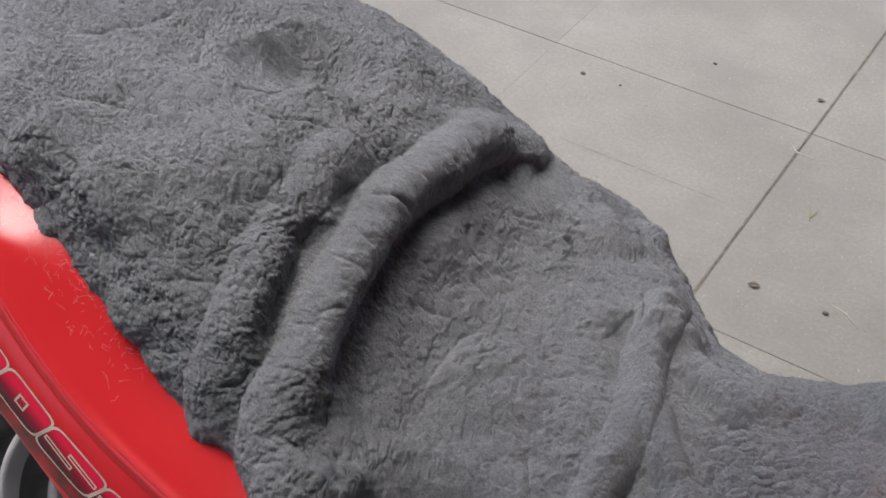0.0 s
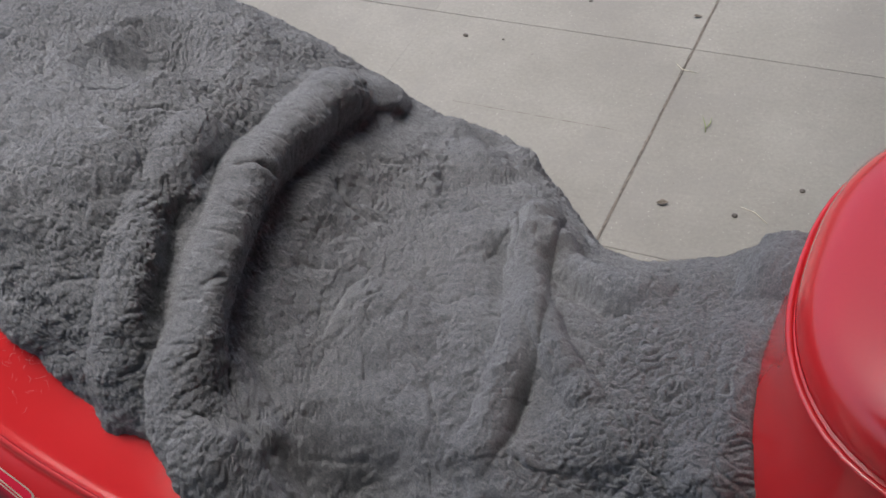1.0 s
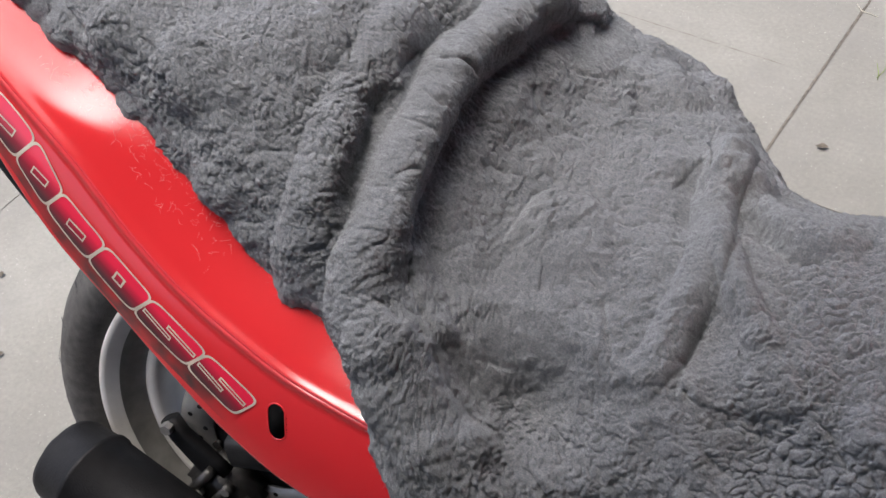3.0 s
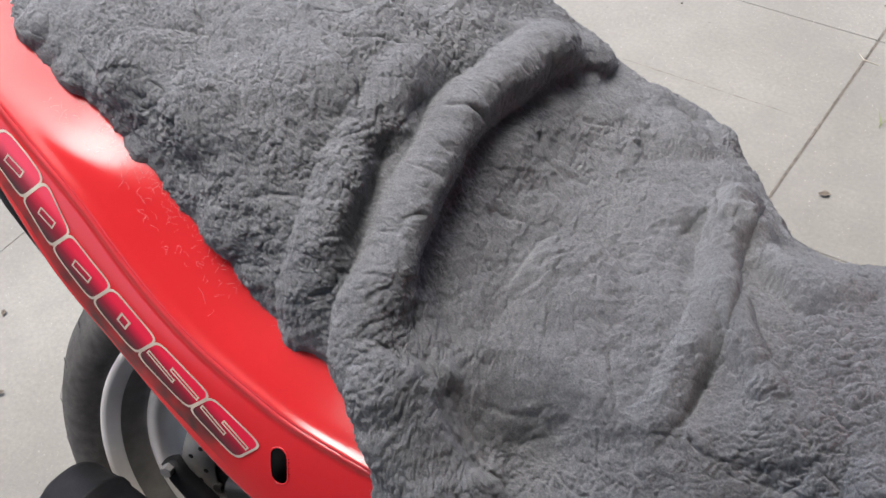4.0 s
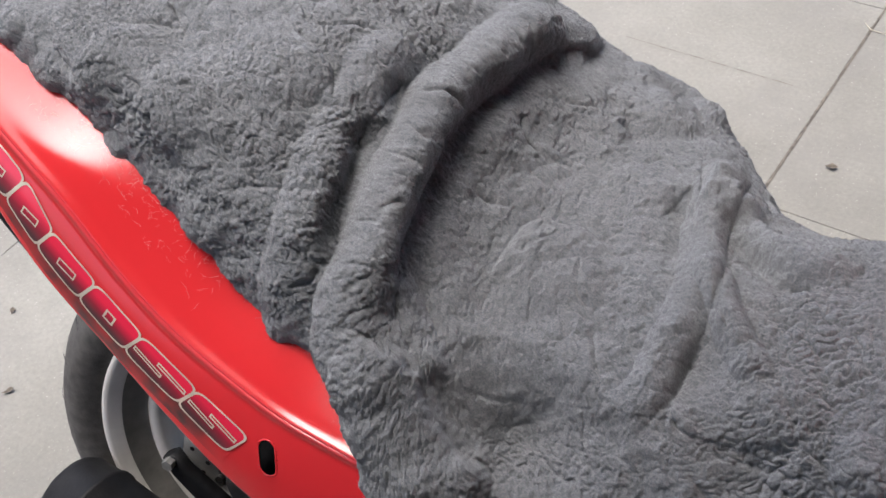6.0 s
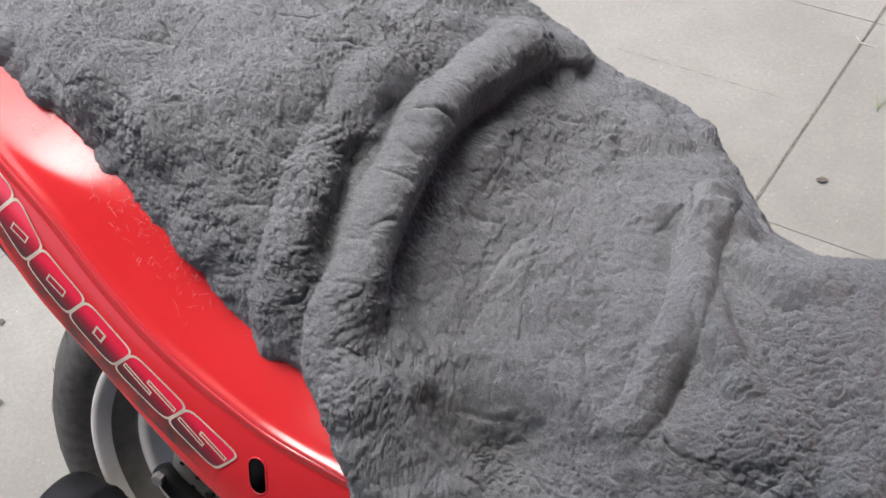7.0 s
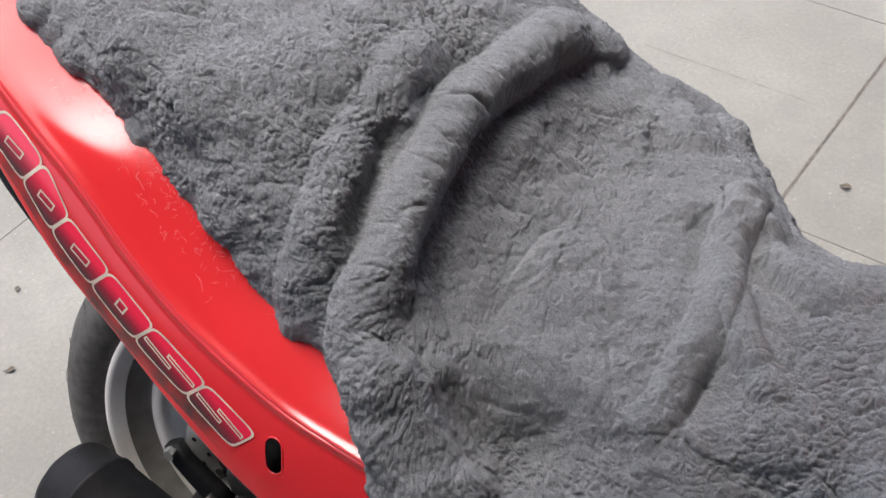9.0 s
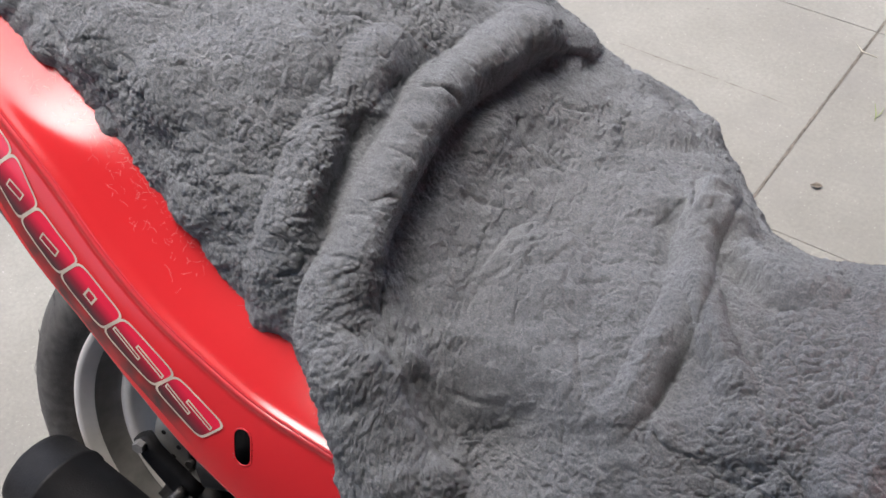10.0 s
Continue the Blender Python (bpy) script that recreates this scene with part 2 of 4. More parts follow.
def build_tail_panel():
    steps = sorted(set(list(np.linspace(-0.46, 0.250, 84)) + list(np.linspace(0.07, 0.13, 50))))
    bm = bmesh.new()
    rows = []
    for a in steps:
        eu, lu = float(edge_u(a)), float(low_u(a))
        top = on_band(a, eu, -0.25 * max(0.0, a - 0.19))
        prof = []
        for k in range(44):
            f = (43 - k) / 43
            d = float(facet_w(a)) * f ** 2.2 + 0.003
            sink = level_off(a, d)
            bead = 0.0027 * math.exp(-((d - 0.004) / 0.0072) ** 2)
            prof.append((None, top + FACET * d + FACET_UP * bead + E3 * (0.006 * math.sin(math.pi * min(1.0, f * 0.9))) - Vector((0, 0, 1)) * sink))
        for ang in np.linspace(0, 1, 9)[1:-1]:
            prof.append((None, top + FACET * (0.003 * (1 - ang) ** 2) + FACET_UP * (0.0033 * (1 - ang * ang)) + E2 * (0.0045 * ang * ang) + E3 * 0.0008 * math.sin(math.pi * ang)))
        for k in range(1, 37):
            f = k / 36
            u = eu + 0.0045 + (lu - eu - 0.0045) * f
            prof.append(((a, u), on_band(a, u, band_h(a, u))))
        low = on_band(a, lu)
        for ang in np.linspace(0.2, 1, 4):
            prof.append((None, low + E2 * 0.003 * math.sin(math.pi * 0.5 * ang) - E3 * (0.006 * ang)))
        prof.append((None, low - E3 * 0.03 + E2 * 0.002))
        rows.append([(q, bm.verts.new(p)) for q, p in prof])
    for r0, r1 in zip(rows, rows[1:]):
        for k in range(len(r0) - 1):
            quad = (r0[k], r0[k + 1], r1[k + 1], r1[k])
            if all(q[0] for q in quad):
                if in_hole(sum(q[0][0] for q in quad) / 4, sum(q[0][1] for q in quad) / 4):
                    continue
            bm.faces.new([q[1] for q in quad])
    return part("tail_panel", bm, RED, bike, "glossy red side panel of the tail, dusted with wool hairs")


tail_panel = build_tail_panel()


def build_slot():
    pts = [pill(k / 40) for k in range(40)]
    n = len(pts)
    rim = []
    for k in range(n + 1):
        a, u = pts[k % n]
        c = on_band(a, u, band_h(a, u) + 0.0002)
        out = (on_band(*pill((k % n) / 40, 0.002)) - on_band(*pts[k % n])).normalized()
        rim.append(ring(c, out, E3, 0.0009, 0.0005, 8))
    part("slot_rim", loft(rim, caps=False), RED, tail_panel)
    cup = [[on_band(*pill(k / 40, 0.0004), band_h(*pts[k]) - d) for k in range(n)] for d in (0.0, 0.004, 0.012, 0.025)]
    part("slot_cup", loft(cup, caps=True), DEEP, tail_panel, "dark slot through the red panel")


build_slot()

# lettering stands as plain outlined shapes
BAND_M = Matrix((E1, E2, E3)).transposed().to_4x4()
BAND_M.translation = BAND0
cell_top = spline([-0.32, -0.235, -0.186, -0.124, -0.060, 0.010, 0.08], [-0.021, -0.016, -0.001, 0.003, 0.003, -0.003, -0.012])
cell_low = spline([-0.32, -0.235, -0.186, -0.124, -0.060, 0.010, 0.08], [0.012, 0.021, 0.032, 0.037, 0.037, 0.031, 0.025])


def decal_fill_material():
    m, nt, b = material("decal_fade", 0.25)
    tc = nt.nodes.new("ShaderNodeTexCoord")
    sx = nt.nodes.new("ShaderNodeSeparateXYZ")
    nt.links.new(tc.outputs["Generated"], sx.inputs[0])
    nt.links.new(ramp(nt, sx.outputs[1], [(0.30, (0.68, 0.015, 0.05)), (0.62, (0.24, 0.015, 0.03)), (0.9, (0.075, 0.03, 0.032))]), b.inputs["Base Color"])
    b.inputs["Coat Weight"].default_value = 0.6
    b.inputs["Coat Roughness"].default_value = 0.12
    return m


DECAL_FADE = decal_fill_material()


def decal(name, bm, mat, label=""):
    ob = part(name, bm, mat, tail_panel, label)
    ob.matrix_world = BAND_M
    return ob


def cell_outline(a0, a1, inset, slant=0.004, n=44, power=6.0):
    out = []
    for k in range(n):
        t = 2 * math.pi * k / n
        c, s = math.cos(t), math.sin(t)
        fx = math.copysign(abs(c) ** (2 / power), c)
        fy = math.copysign(abs(s) ** (2 / power), s)
        a = (a0 + a1) / 2 + ((a1 - a0) / 2 - inset) * fx
        mid, half = (cell_top(a) + cell_low(a)) / 2, (cell_low(a) - cell_top(a)) / 2 - inset
        u = float(mid + half * fy)
        a -= slant * fy
        out.append((float(a), u))
    return out


def flat_ring(outer, inner, lift):
    bm = bmesh.new()
    vo = [bm.verts.new((a, u, band_h(a, u) + lift)) for a, u in outer]
    vi = [bm.verts.new((a, u, band_h(a, u) + lift)) for a, u in inner]
    n = len(vo)
    for k in range(n):
        j = (k + 1) % n
        bm.faces.new((vo[k], vo[j], vi[j], vi[k]))
    return bm


def flat_disc(outline, lift):
    bm = bmesh.new()
    ca, cu = sum(p[0] for p in outline) / len(outline), sum(p[1] for p in outline) / len(outline)
    rings_ = []
    for f in (1.0, 0.66, 0.33):
        rings_.append([bm.verts.new((ca + (a - ca) * f, cu + (u - cu) * f, band_h(ca + (a - ca) * f, cu + (u - cu) * f) + lift)) for a, u in outline])
    n = len(outline)
    for r0, r1 in zip(rings_, rings_[1:]):
        for k in range(n):
            bm.faces.new((r0[k], r0[(k + 1) % n], r1[(k + 1) % n], r1[k]))
    bm.faces.new(rings_[-1])
    return bm


def slot_bar(a0, u0, a1, u1, wide, lift):
    """A narrow silver-edged bar."""
    p, q = Vector((a0, u0)), Vector((a1, u1))
    d = (q - p).normalized()
    s = Vector((-d.y, d.x)) * wide

    def line(grow):
        e = d * grow
        g = s * (1 + grow / wide)
        return [tuple(v) for v in (p - e - g, q + e - g, q + e + g, p - e + g)]
    return flat_ring(line(0.0009), line(-0.0007), lift)


def build_decals():
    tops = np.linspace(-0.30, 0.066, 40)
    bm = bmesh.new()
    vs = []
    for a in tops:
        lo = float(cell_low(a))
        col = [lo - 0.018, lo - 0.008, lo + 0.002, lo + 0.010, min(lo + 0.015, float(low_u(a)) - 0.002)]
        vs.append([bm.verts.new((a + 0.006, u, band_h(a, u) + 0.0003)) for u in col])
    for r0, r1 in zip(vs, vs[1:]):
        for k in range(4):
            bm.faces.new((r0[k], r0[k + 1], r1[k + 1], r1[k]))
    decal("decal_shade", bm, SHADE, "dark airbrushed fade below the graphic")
    seps = [-0.298, -0.236, -0.186, -0.124, -0.060, 0.010, 0.073]
    for k, (a0, a1) in enumerate(zip(seps, seps[1:])):
        decal("decal_fill", flat_disc(cell_outline(a0, a1, 0.001), 0.0006), DECAL_FADE)
        decal("decal_outline", flat_ring(cell_outline(a0 - 0.0006, a1 + 0.0006, 0.0), cell_outline(a0, a1, 0.0017), 0.0010), SILVER)
        mid = (a0 + a1) / 2
        uc = float(cell_top(mid) + cell_low(mid)) / 2
        w = a1 - a0
        if k == 3:
            sq = [(mid - 0.0065, uc - 0.0055), (mid + 0.0065, uc - 0.0055), (mid + 0.0065, uc + 0.0055), (mid - 0.0065, uc + 0.0055)]
            ins = [(mid + (a - mid) * 0.66, uc + (u - uc) * 0.66) for a, u in sq]
            decal("decal_outline", flat_ring(sq, ins, 0.0010), SILVER)
        elif k >= 4:
            decal("decal_bar", slot_bar(mid - 0.004, uc - 0.004, a1 - 0.004, uc - 0.005, 0.0016, 0.0010), SILVER)
            decal("decal_bar", slot_bar(a0 + 0.004, uc + 0.004, mid + 0.004, uc + 0.004, 0.0016, 0.0010), SILVER)
        else:
            decal("decal_bar", slot_bar(mid - 0.008, uc + 0.002, mid + w * 0.22, uc + 0.001, 0.0035, 0.0010), SILVER)


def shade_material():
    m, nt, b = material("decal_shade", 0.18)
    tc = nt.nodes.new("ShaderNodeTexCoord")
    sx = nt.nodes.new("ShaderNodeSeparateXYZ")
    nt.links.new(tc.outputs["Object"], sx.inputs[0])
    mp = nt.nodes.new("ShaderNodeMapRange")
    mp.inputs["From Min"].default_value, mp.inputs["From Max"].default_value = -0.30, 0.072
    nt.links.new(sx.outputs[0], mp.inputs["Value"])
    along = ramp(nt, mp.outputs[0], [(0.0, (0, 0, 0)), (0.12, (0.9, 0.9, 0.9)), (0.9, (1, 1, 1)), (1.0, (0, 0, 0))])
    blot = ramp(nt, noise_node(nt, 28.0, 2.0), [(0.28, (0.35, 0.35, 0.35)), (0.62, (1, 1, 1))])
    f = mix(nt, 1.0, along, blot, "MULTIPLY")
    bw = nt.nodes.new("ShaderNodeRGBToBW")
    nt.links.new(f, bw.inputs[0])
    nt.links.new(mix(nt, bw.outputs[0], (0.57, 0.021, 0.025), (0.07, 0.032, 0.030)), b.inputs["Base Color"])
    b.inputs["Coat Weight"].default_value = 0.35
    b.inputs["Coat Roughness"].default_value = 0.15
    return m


SHADE = shade_material()
build_decals()


def build_undertray():
    rings = []
    for a in np.linspace(-0.44, -0.17, 30):
        lo = float(low_u(a))
        c = on_band(a, lo + 0.008, -0.012)
        thin = min(1.0, 0.15 + (-0.17 - a) / 0.10)
        rings.append(ring(c, E2, E3, 0.0075 * thin, 0.009 * thin, 12, 3.0))
    part("undertray", loft(rings), BLACK, bike, "black plastic tail undertray edge")


build_undertray()


# ---- tank ----
TC = (0.568, 0.11)


def plan_ring(z, grow, n=64, power=2.4, rx=0.20, ry=0.20, lift=0.0):
    out = []
    for k in range(n):
        t = 2 * math.pi * k / n
        c, s = math.cos(t), math.sin(t)
        x = TC[0] + rx * grow * math.copysign(abs(c) ** (2 / power), c)
        y = TC[1] + ry * grow * math.copysign(abs(s) ** (2 / power), s)
        out.append((x, y, z + lift * (x - 0.36) + 0.10 * max(0.0, 0.42 - x)))
    return out


def build_tank():
    tank = tagged(new("tank"), "")
    tank.parent = bike
    body = [plan_ring(z, g) for z, g in ((0.60, 1.08), (0.66, 1.12), (0.72, 1.135), (0.755, 1.125), (0.785, 1.09), (0.81, 1.05), (0.835, 1.022), (0.86, 1.006), (0.868, 0.998), (0.872, 0.988), (0.872, 0.93))]
    part("tank_skirt", loft(body), RED, tank)
    lid = [plan_ring(z, g, lift=l) for z, g, l in ((0.870, 0.93, 0), (0.872, 0.975, 0), (0.876, 0.986, 0.0), (0.883, 0.980, 0.01), (0.893, 0.962, 0.03), (0.901, 0.93, 0.04), (0.908, 0.88, 0.05), (0.913, 0.81, 0.06), (0.917, 0.71, 0.07), (0.920, 0.57, 0.07), (0.922, 0.41, 0.07), (0.923, 0.2, 0.07))]
    part("tank_lid", loft(lid), RED, tank, "raised red lid over the storage space")
    bead = []
    base = plan_ring(0.8705, 1.001)
    for k in range(len(base) + 1):
        p = Vector(base[k % len(base)])
        out = Vector((p.x - TC[0], p.y - TC[1], 0)).normalized()
        bead.append(ring(p, out, (0, 0, 1), 0.003, 0.0022, 8))
    part("seam_bead", loft(bead, caps=False), RED, tank)
    side = [plan_ring(z, g, power=2.6, rx=0.232, ry=0.235) for z, g in ((0.40, 0.98), (0.52, 0.985), (0.62, 0.97), (0.68, 0.93), (0.71, 0.88), (0.72, 0.8))]
    part("side_fairing", loft(side), RED, bike, "red fairing below the tank")


build_tank()


def build_seat_base():
    rings = []
    for x in np.linspace(-0.52, 0.35, 30):
        h, yn, zn, wf = [float(f(x)) for f in (seat_h, near_y, near_z, half_far)]
        yl, yr = yn + (0.035 if x < -0.08 else 0.105), CENTRE + wf - 0.04
        zt, zb = h - (0.035 if x < -0.08 else 0.095), min(zn, h - 0.14) - 0.06
        rings.append(ring((x, (yl + yr) / 2, (zt + zb) / 2), (0, 1, 0), (0, 0, 1), (yr - yl) / 2, (zt - zb) / 2, 24, 4.0))
    part("seat", loft(rings), BLACK, bike, "black seat pad hidden under the fleece")


# ---- rear wheel ----
WHEEL = Matrix.Translation((-0.333, -0.012, 0.308)) @ Euler((0, 0, 0.303)).to_matrix().to_4x4() @ Euler((-0.28, 0, 0)).to_matrix().to_4x4()


def wheel_part(name, bm, mat, wheel, label="", smooth=True):
    return part(name, bm, mat, wheel, label, smooth)


def build_wheel():
    wheel = new("wheel")
    wheel.parent = bike
    wheel.matrix_world = WHEEL
    W = 0.068
    prof = [(0.232, -W * 0.72), (0.240, -W * 0.86), (0.252, -W * 0.97), (0.265, -W * 1.03), (0.280, -W * 1.0), (0.296, -W * 0.84), (0.307, -W * 0.55), (0.313, -W * 0.2), (0.314, 0),
            (0.313, W * 0.2), (0.307, W * 0.55), (0.296, W * 0.84), (0.280, W), (0.265, W * 1.03), (0.252, W * 0.97), (0.232, W * 0.72)]
    tyre = wheel_part("tyre", lathe(prof, 120), RUBBER, wheel, "worn black road tyre")
    # slanted tread grooves, their shade painted as flat dark strips on the tyre
    bm = bmesh.new()
    r_at = spline([-1.05, -0.84, -0.55, -0.2, 0.2, 0.55, 0.84, 1.05], [0.268, 0.2965, 0.3076, 0.3135, 0.3135, 0.3076, 0.2965, 0.268])
    for k in range(28):
        for sgn in (-1, 1):
            a0 = 2 * math.pi * (k + (0.5 if sgn > 0 else 0)) / 28
            rows = []
            for f in np.linspace(0, 1, 7):
                o = sgn * (0.12 + 0.76 * f)
                r = float(r_at(o)) + 0.0001
                a = a0 + 0.10 * f
                rows.append([bm.verts.new((r * math.cos(a + d), o * W, r * math.sin(a + d))) for d in (-0.006, 0.006)])
            for r0, r1 in zip(rows, rows[1:]):
                bm.faces.new((r0[0], r0[1], r1[1], r1[0]))
    tagged(wheel_part("groove_shade", bm, BLACK, tyre), kind="stuff")
    rim = [(0.236, -W * 0.70), (0.240, -W * 0.82), (0.2385, -W * 0.93), (0.234, -W * 0.96), (0.229, -W * 0.93), (0.224, -W * 0.86), (0.219, -W * 0.82), (0.216, -W * 0.78)]
    wheel_part("rim", lathe(rim, 120), ALLOY, wheel, "silver-grey cast alloy rim")
    well = [(0.216, -W * 0.78), (0.210, -W * 0.62), (0.205, -W * 0.50), (0.200, -W * 0.42), (0.196, -W * 0.38), (0.192, -W * 0.40), (0.192, W * 0.4), (0.212, W * 0.6), (0.226, W * 0.75), (0.238, W * 0.9)]
    wheel_part("rim_well", lathe(well, 120), WELL, wheel, "dark grey channel of the rim")
    inner = [(0.192, -W * 0.38), (0.190, -W * 0.50), (0.185, -W * 0.56), (0.177, -W * 0.56), (0.172, -W * 0.50), (0.169, -W * 0.30), (0.167, W * 0.2)]
    wheel_part("rim_ring", lathe(inner, 120), ALLOY, wheel)
    for k in range(3):
        bm = bmesh.new()
        box(bm, (0.05, -0.016, -0.030), (0.180, 0.020, 0.030))
        bmesh.ops.bevel(bm, geom=list(bm.edges), offset=0.010, segments=3, affect="EDGES")
        bmesh.ops.rotate(bm, verts=bm.verts, matrix=Euler((0, radians(120 * k + 35), 0)).to_matrix())
        wheel_part("spoke", bm, DARK_METAL, wheel)
    wheel_part("hub", lathe([(0.0, -0.055), (0.040, -0.055), (0.060, -0.045), (0.066, -0.03), (0.066, 0.03), (0.05, 0.05), (0.0, 0.05)], 48), DARK_METAL, wheel)
    disc = wheel_part("brake_disc", lathe([(0.075, -0.072), (0.118, -0.072), (0.119, -0.0745), (0.118, -0.077), (0.075, -0.077), (0.075, -0.072)], 96), STEEL, wheel, "drilled steel brake disc")
    # flat black circles on the face paint the dark inside of the drilled holes
    bm = bmesh.new()
    for k in range(36):
        a = 2 * math.pi * k / 36
        r = 0.086 + 0.010 * (k % 3)
        m = Matrix.Translation((r * math.cos(a), -0.0772, r * math.sin(a))) @ Euler((radians(90), 0, 0)).to_matrix().to_4x4()
        bmesh.ops.create_circle(bm, cap_ends=True, segments=10, radius=0.0034, matrix=m)
    tagged(wheel_part("painted_hole", bm, BLACK, disc), kind="stuff")
    wheel_part("disc_carrier", lathe([(0.030, -0.066), (0.060, -0.070), (0.079, -0.0715), (0.079, -0.0690), (0.060, -0.064), (0.030, -0.058)], 60), BLACK, disc, "black disc carrier")
    for k in range(6):
        a = 2 * math.pi * k / 6 + 0.3
        m = Matrix.Translation((0.076 * math.cos(a), -0.0765, 0.076 * math.sin(a))) @ Euler((radians(90), 0, 0)).to_matrix().to_4x4()
        bm = bmesh.new()
        bmesh.ops.create_cone(bm, cap_ends=True, segments=12, radius1=0.0062, radius2=0.0055, depth=0.006, matrix=m)
        part("disc_bolt", bm, DARK_METAL, disc, smooth=False)
    return wheel


build_wheel()


def build_caliper():
    # sits on the disc, above and ahead of the axle
    holder = part("brake_caliper", caliper_body(), DARK_METAL, bike, "dark cast brake caliper")
    holder.matrix_world = WHEEL @ Euler((0, radians(128), 0)).to_matrix().to_4x4()
    for dx, dz in ((0.012, 0.022), (0.012, -0.022), (-0.02, 0.0)):
        m = Matrix.Translation((0.098 + dx, -0.112, dz)) @ Euler((radians(90), 0, 0)).to_matrix().to_4x4()
        bm = bmesh.new()
        bmesh.ops.create_cone(bm, cap_ends=True, segments=6, radius1=0.0065, radius2=0.006, depth=0.010, matrix=m)
        part("bolt", bm, STEEL, holder, smooth=False)


def caliper_body():
    bm = bmesh.new()
    box(bm, (0.062, -0.108, -0.046), (0.132, -0.055, 0.046))
    bmesh.ops.bevel(bm, geom=list(bm.edges), offset=0.012, segments=3, affect="EDGES")
    extra = bmesh.new()
    box(extra, (0.105, -0.098, -0.030), (0.150, -0.062, 0.030))
    bmesh.ops.bevel(extra, geom=list(extra.edges), offset=0.008, segments=2, affect="EDGES")
    me = bpy.data.meshes.new("tmp")
    extra.to_mesh(me)
    extra.free()
    bm.from_mesh(me)
    bpy.data.meshes.remove(me)
    for dz in (-0.03, 0.0, 0.03):
        box(bm, (0.070, -0.116, dz - 0.006), (0.128, -0.104, dz + 0.006))
    return bm


def build_caliper_bracket():
    """The cast arm that carries the caliper, with its bolt."""
    def at(deg, r, o):
        a = radians(deg)
        return Vector((r * math.cos(a), o, -r * math.sin(a)))
    path = [at(a, r, -0.094) for a, r in ((190, 0.124), (180, 0.112), (168, 0.096), (152, 0.085), (138, 0.082))]
    rings = []
    for k, p in enumerate(path):
        d = (path[min(k + 1, 4)] - path[max(k - 1, 0)]).normalized()
        rings.append(ring(p, d.cross(Vector((0, 1, 0))), (0, 1, 0), (0.012, 0.014, 0.016, 0.018, 0.020)[k], 0.010, 20, 3.0))
    arm = part("caliper_bracket", loft(rings), BLACK, bike, "dark cast caliper bracket")
    arm.matrix_world = WHEEL
    m = Matrix.Translation(at(188, 0.121, -0.108)) @ Euler((radians(90), 0, 0)).to_matrix().to_4x4()
    bm = bmesh.new()
    bmesh.ops.create_cone(bm, cap_ends=True, segments=6, radius1=0.008, radius2=0.0075, depth=0.010, matrix=m)
    part("bolt", bm, STEEL, arm, smooth=False)


build_caliper()
build_caliper_bracket()


def build_swingarm():
    ax = WHEEL.to_3x3() @ Vector((1, 0, 0))
    side = WHEEL.to_3x3() @ Vector((0, 1, 0))
    c = WHEEL.translation
    p0, p1 = c - side * 0.095, c - side * 0.09 + ax * 0.50 + Vector((0, 0, 0.06))
    rings = [ring(p0.lerp(p1, f), side, Vector((0, 0, 1)), 0.018, 0.030, 16, 3.5) for f in np.linspace(-0.08, 1, 12)]
    part("swingarm", loft(rings), DARK_METAL, bike, "dark swingarm beside the rear wheel")


build_swingarm()


def build_muffler():
    p0, p1 = Vector((-0.555, -0.215, 0.285)), Vector((-0.03, -0.235, 0.195))
    d = (p1 - p0).normalized()
    s = d.cross(Vector((0, 0, 1))).normalized()
    u = s.cross(d)
    prof = [(0.0, 0.030), (0.0, 0.044), (0.004, 0.052), (0.012, 0.056), (0.050, 0.060), (0.052, 0.0625), (0.058, 0.0625), (0.060, 0.060), (0.20, 0.062), (0.40, 0.060), (0.50, 0.045), (0.53, 0.03)]
    muffler = part("muffler", loft([ring(p0 + d * a, s, u, r, r, 40) for a, r in prof]), BLACK, bike, "satin black exhaust muffler with an end cap")
    part("tail_pipe", loft([ring(p0 + d * a, s, u, r, r, 24) for a, r in ((0.0, 0.024), (-0.012, 0.024), (-0.012, 0.020), (0.03, 0.020))], caps=False), DARK_METAL, muffler)


build_muffler()

# ---- sheepskin ----
X0, X1 = -0.62, 0.362
CX = [-0.62, -0.45, -0.30, -0.20, -0.12, -0.06, 0.0, 0.08, 0.16, 0.24, 0.30, 0.37]
seat_h = spline(CX, [0.965, 0.96, 0.94, 0.915, 0.865, 0.80, 0.762, 0.758, 0.758, 0.768, 0.78, 0.80])
half_far = spline(CX, [0.20, 0.235, 0.235, 0.235, 0.250, 0.268, 0.294, 0.245, 0.165, 0.155, 0.188, 0.215])
drop_far = spline(CX, [0.08, 0.09, 0.10, 0.10, 0.10, 0.10, 0.10, 0.10, 0.10, 0.10, 0.10, 0.10])
NX = [-0.62, -0.469, -0.414, -0.301, -0.23, -0.192, -0.115, -0.06, -0.01, 0.02, 0.05, 0.085, 0.12, 0.20, 0.28, 0.37]
near_y = spline(NX, [-0.06, -0.072, -0.076, -0.092, -0.106, -0.112, -0.122, -0.150, -0.190, -0.210, -0.208, -0.190, -0.168, -0.138, -0.120, -0.105])
near_z = spline(NX, [0.927, 0.897, 0.877, 0.818, 0.779, 0.757, 0.720, 0.699, 0.655, 0.625, 0.600, 0.58, 0.57, 0.565, 0.57, 0.58])
square = spline(NX, [2.5, 2.5, 2.5, 2.5, 2.5, 2.5, 2.5, 2.5, 2.4, 2.4, 2.4, 2.3, 2.3, 2.3, 2.3, 2.4])
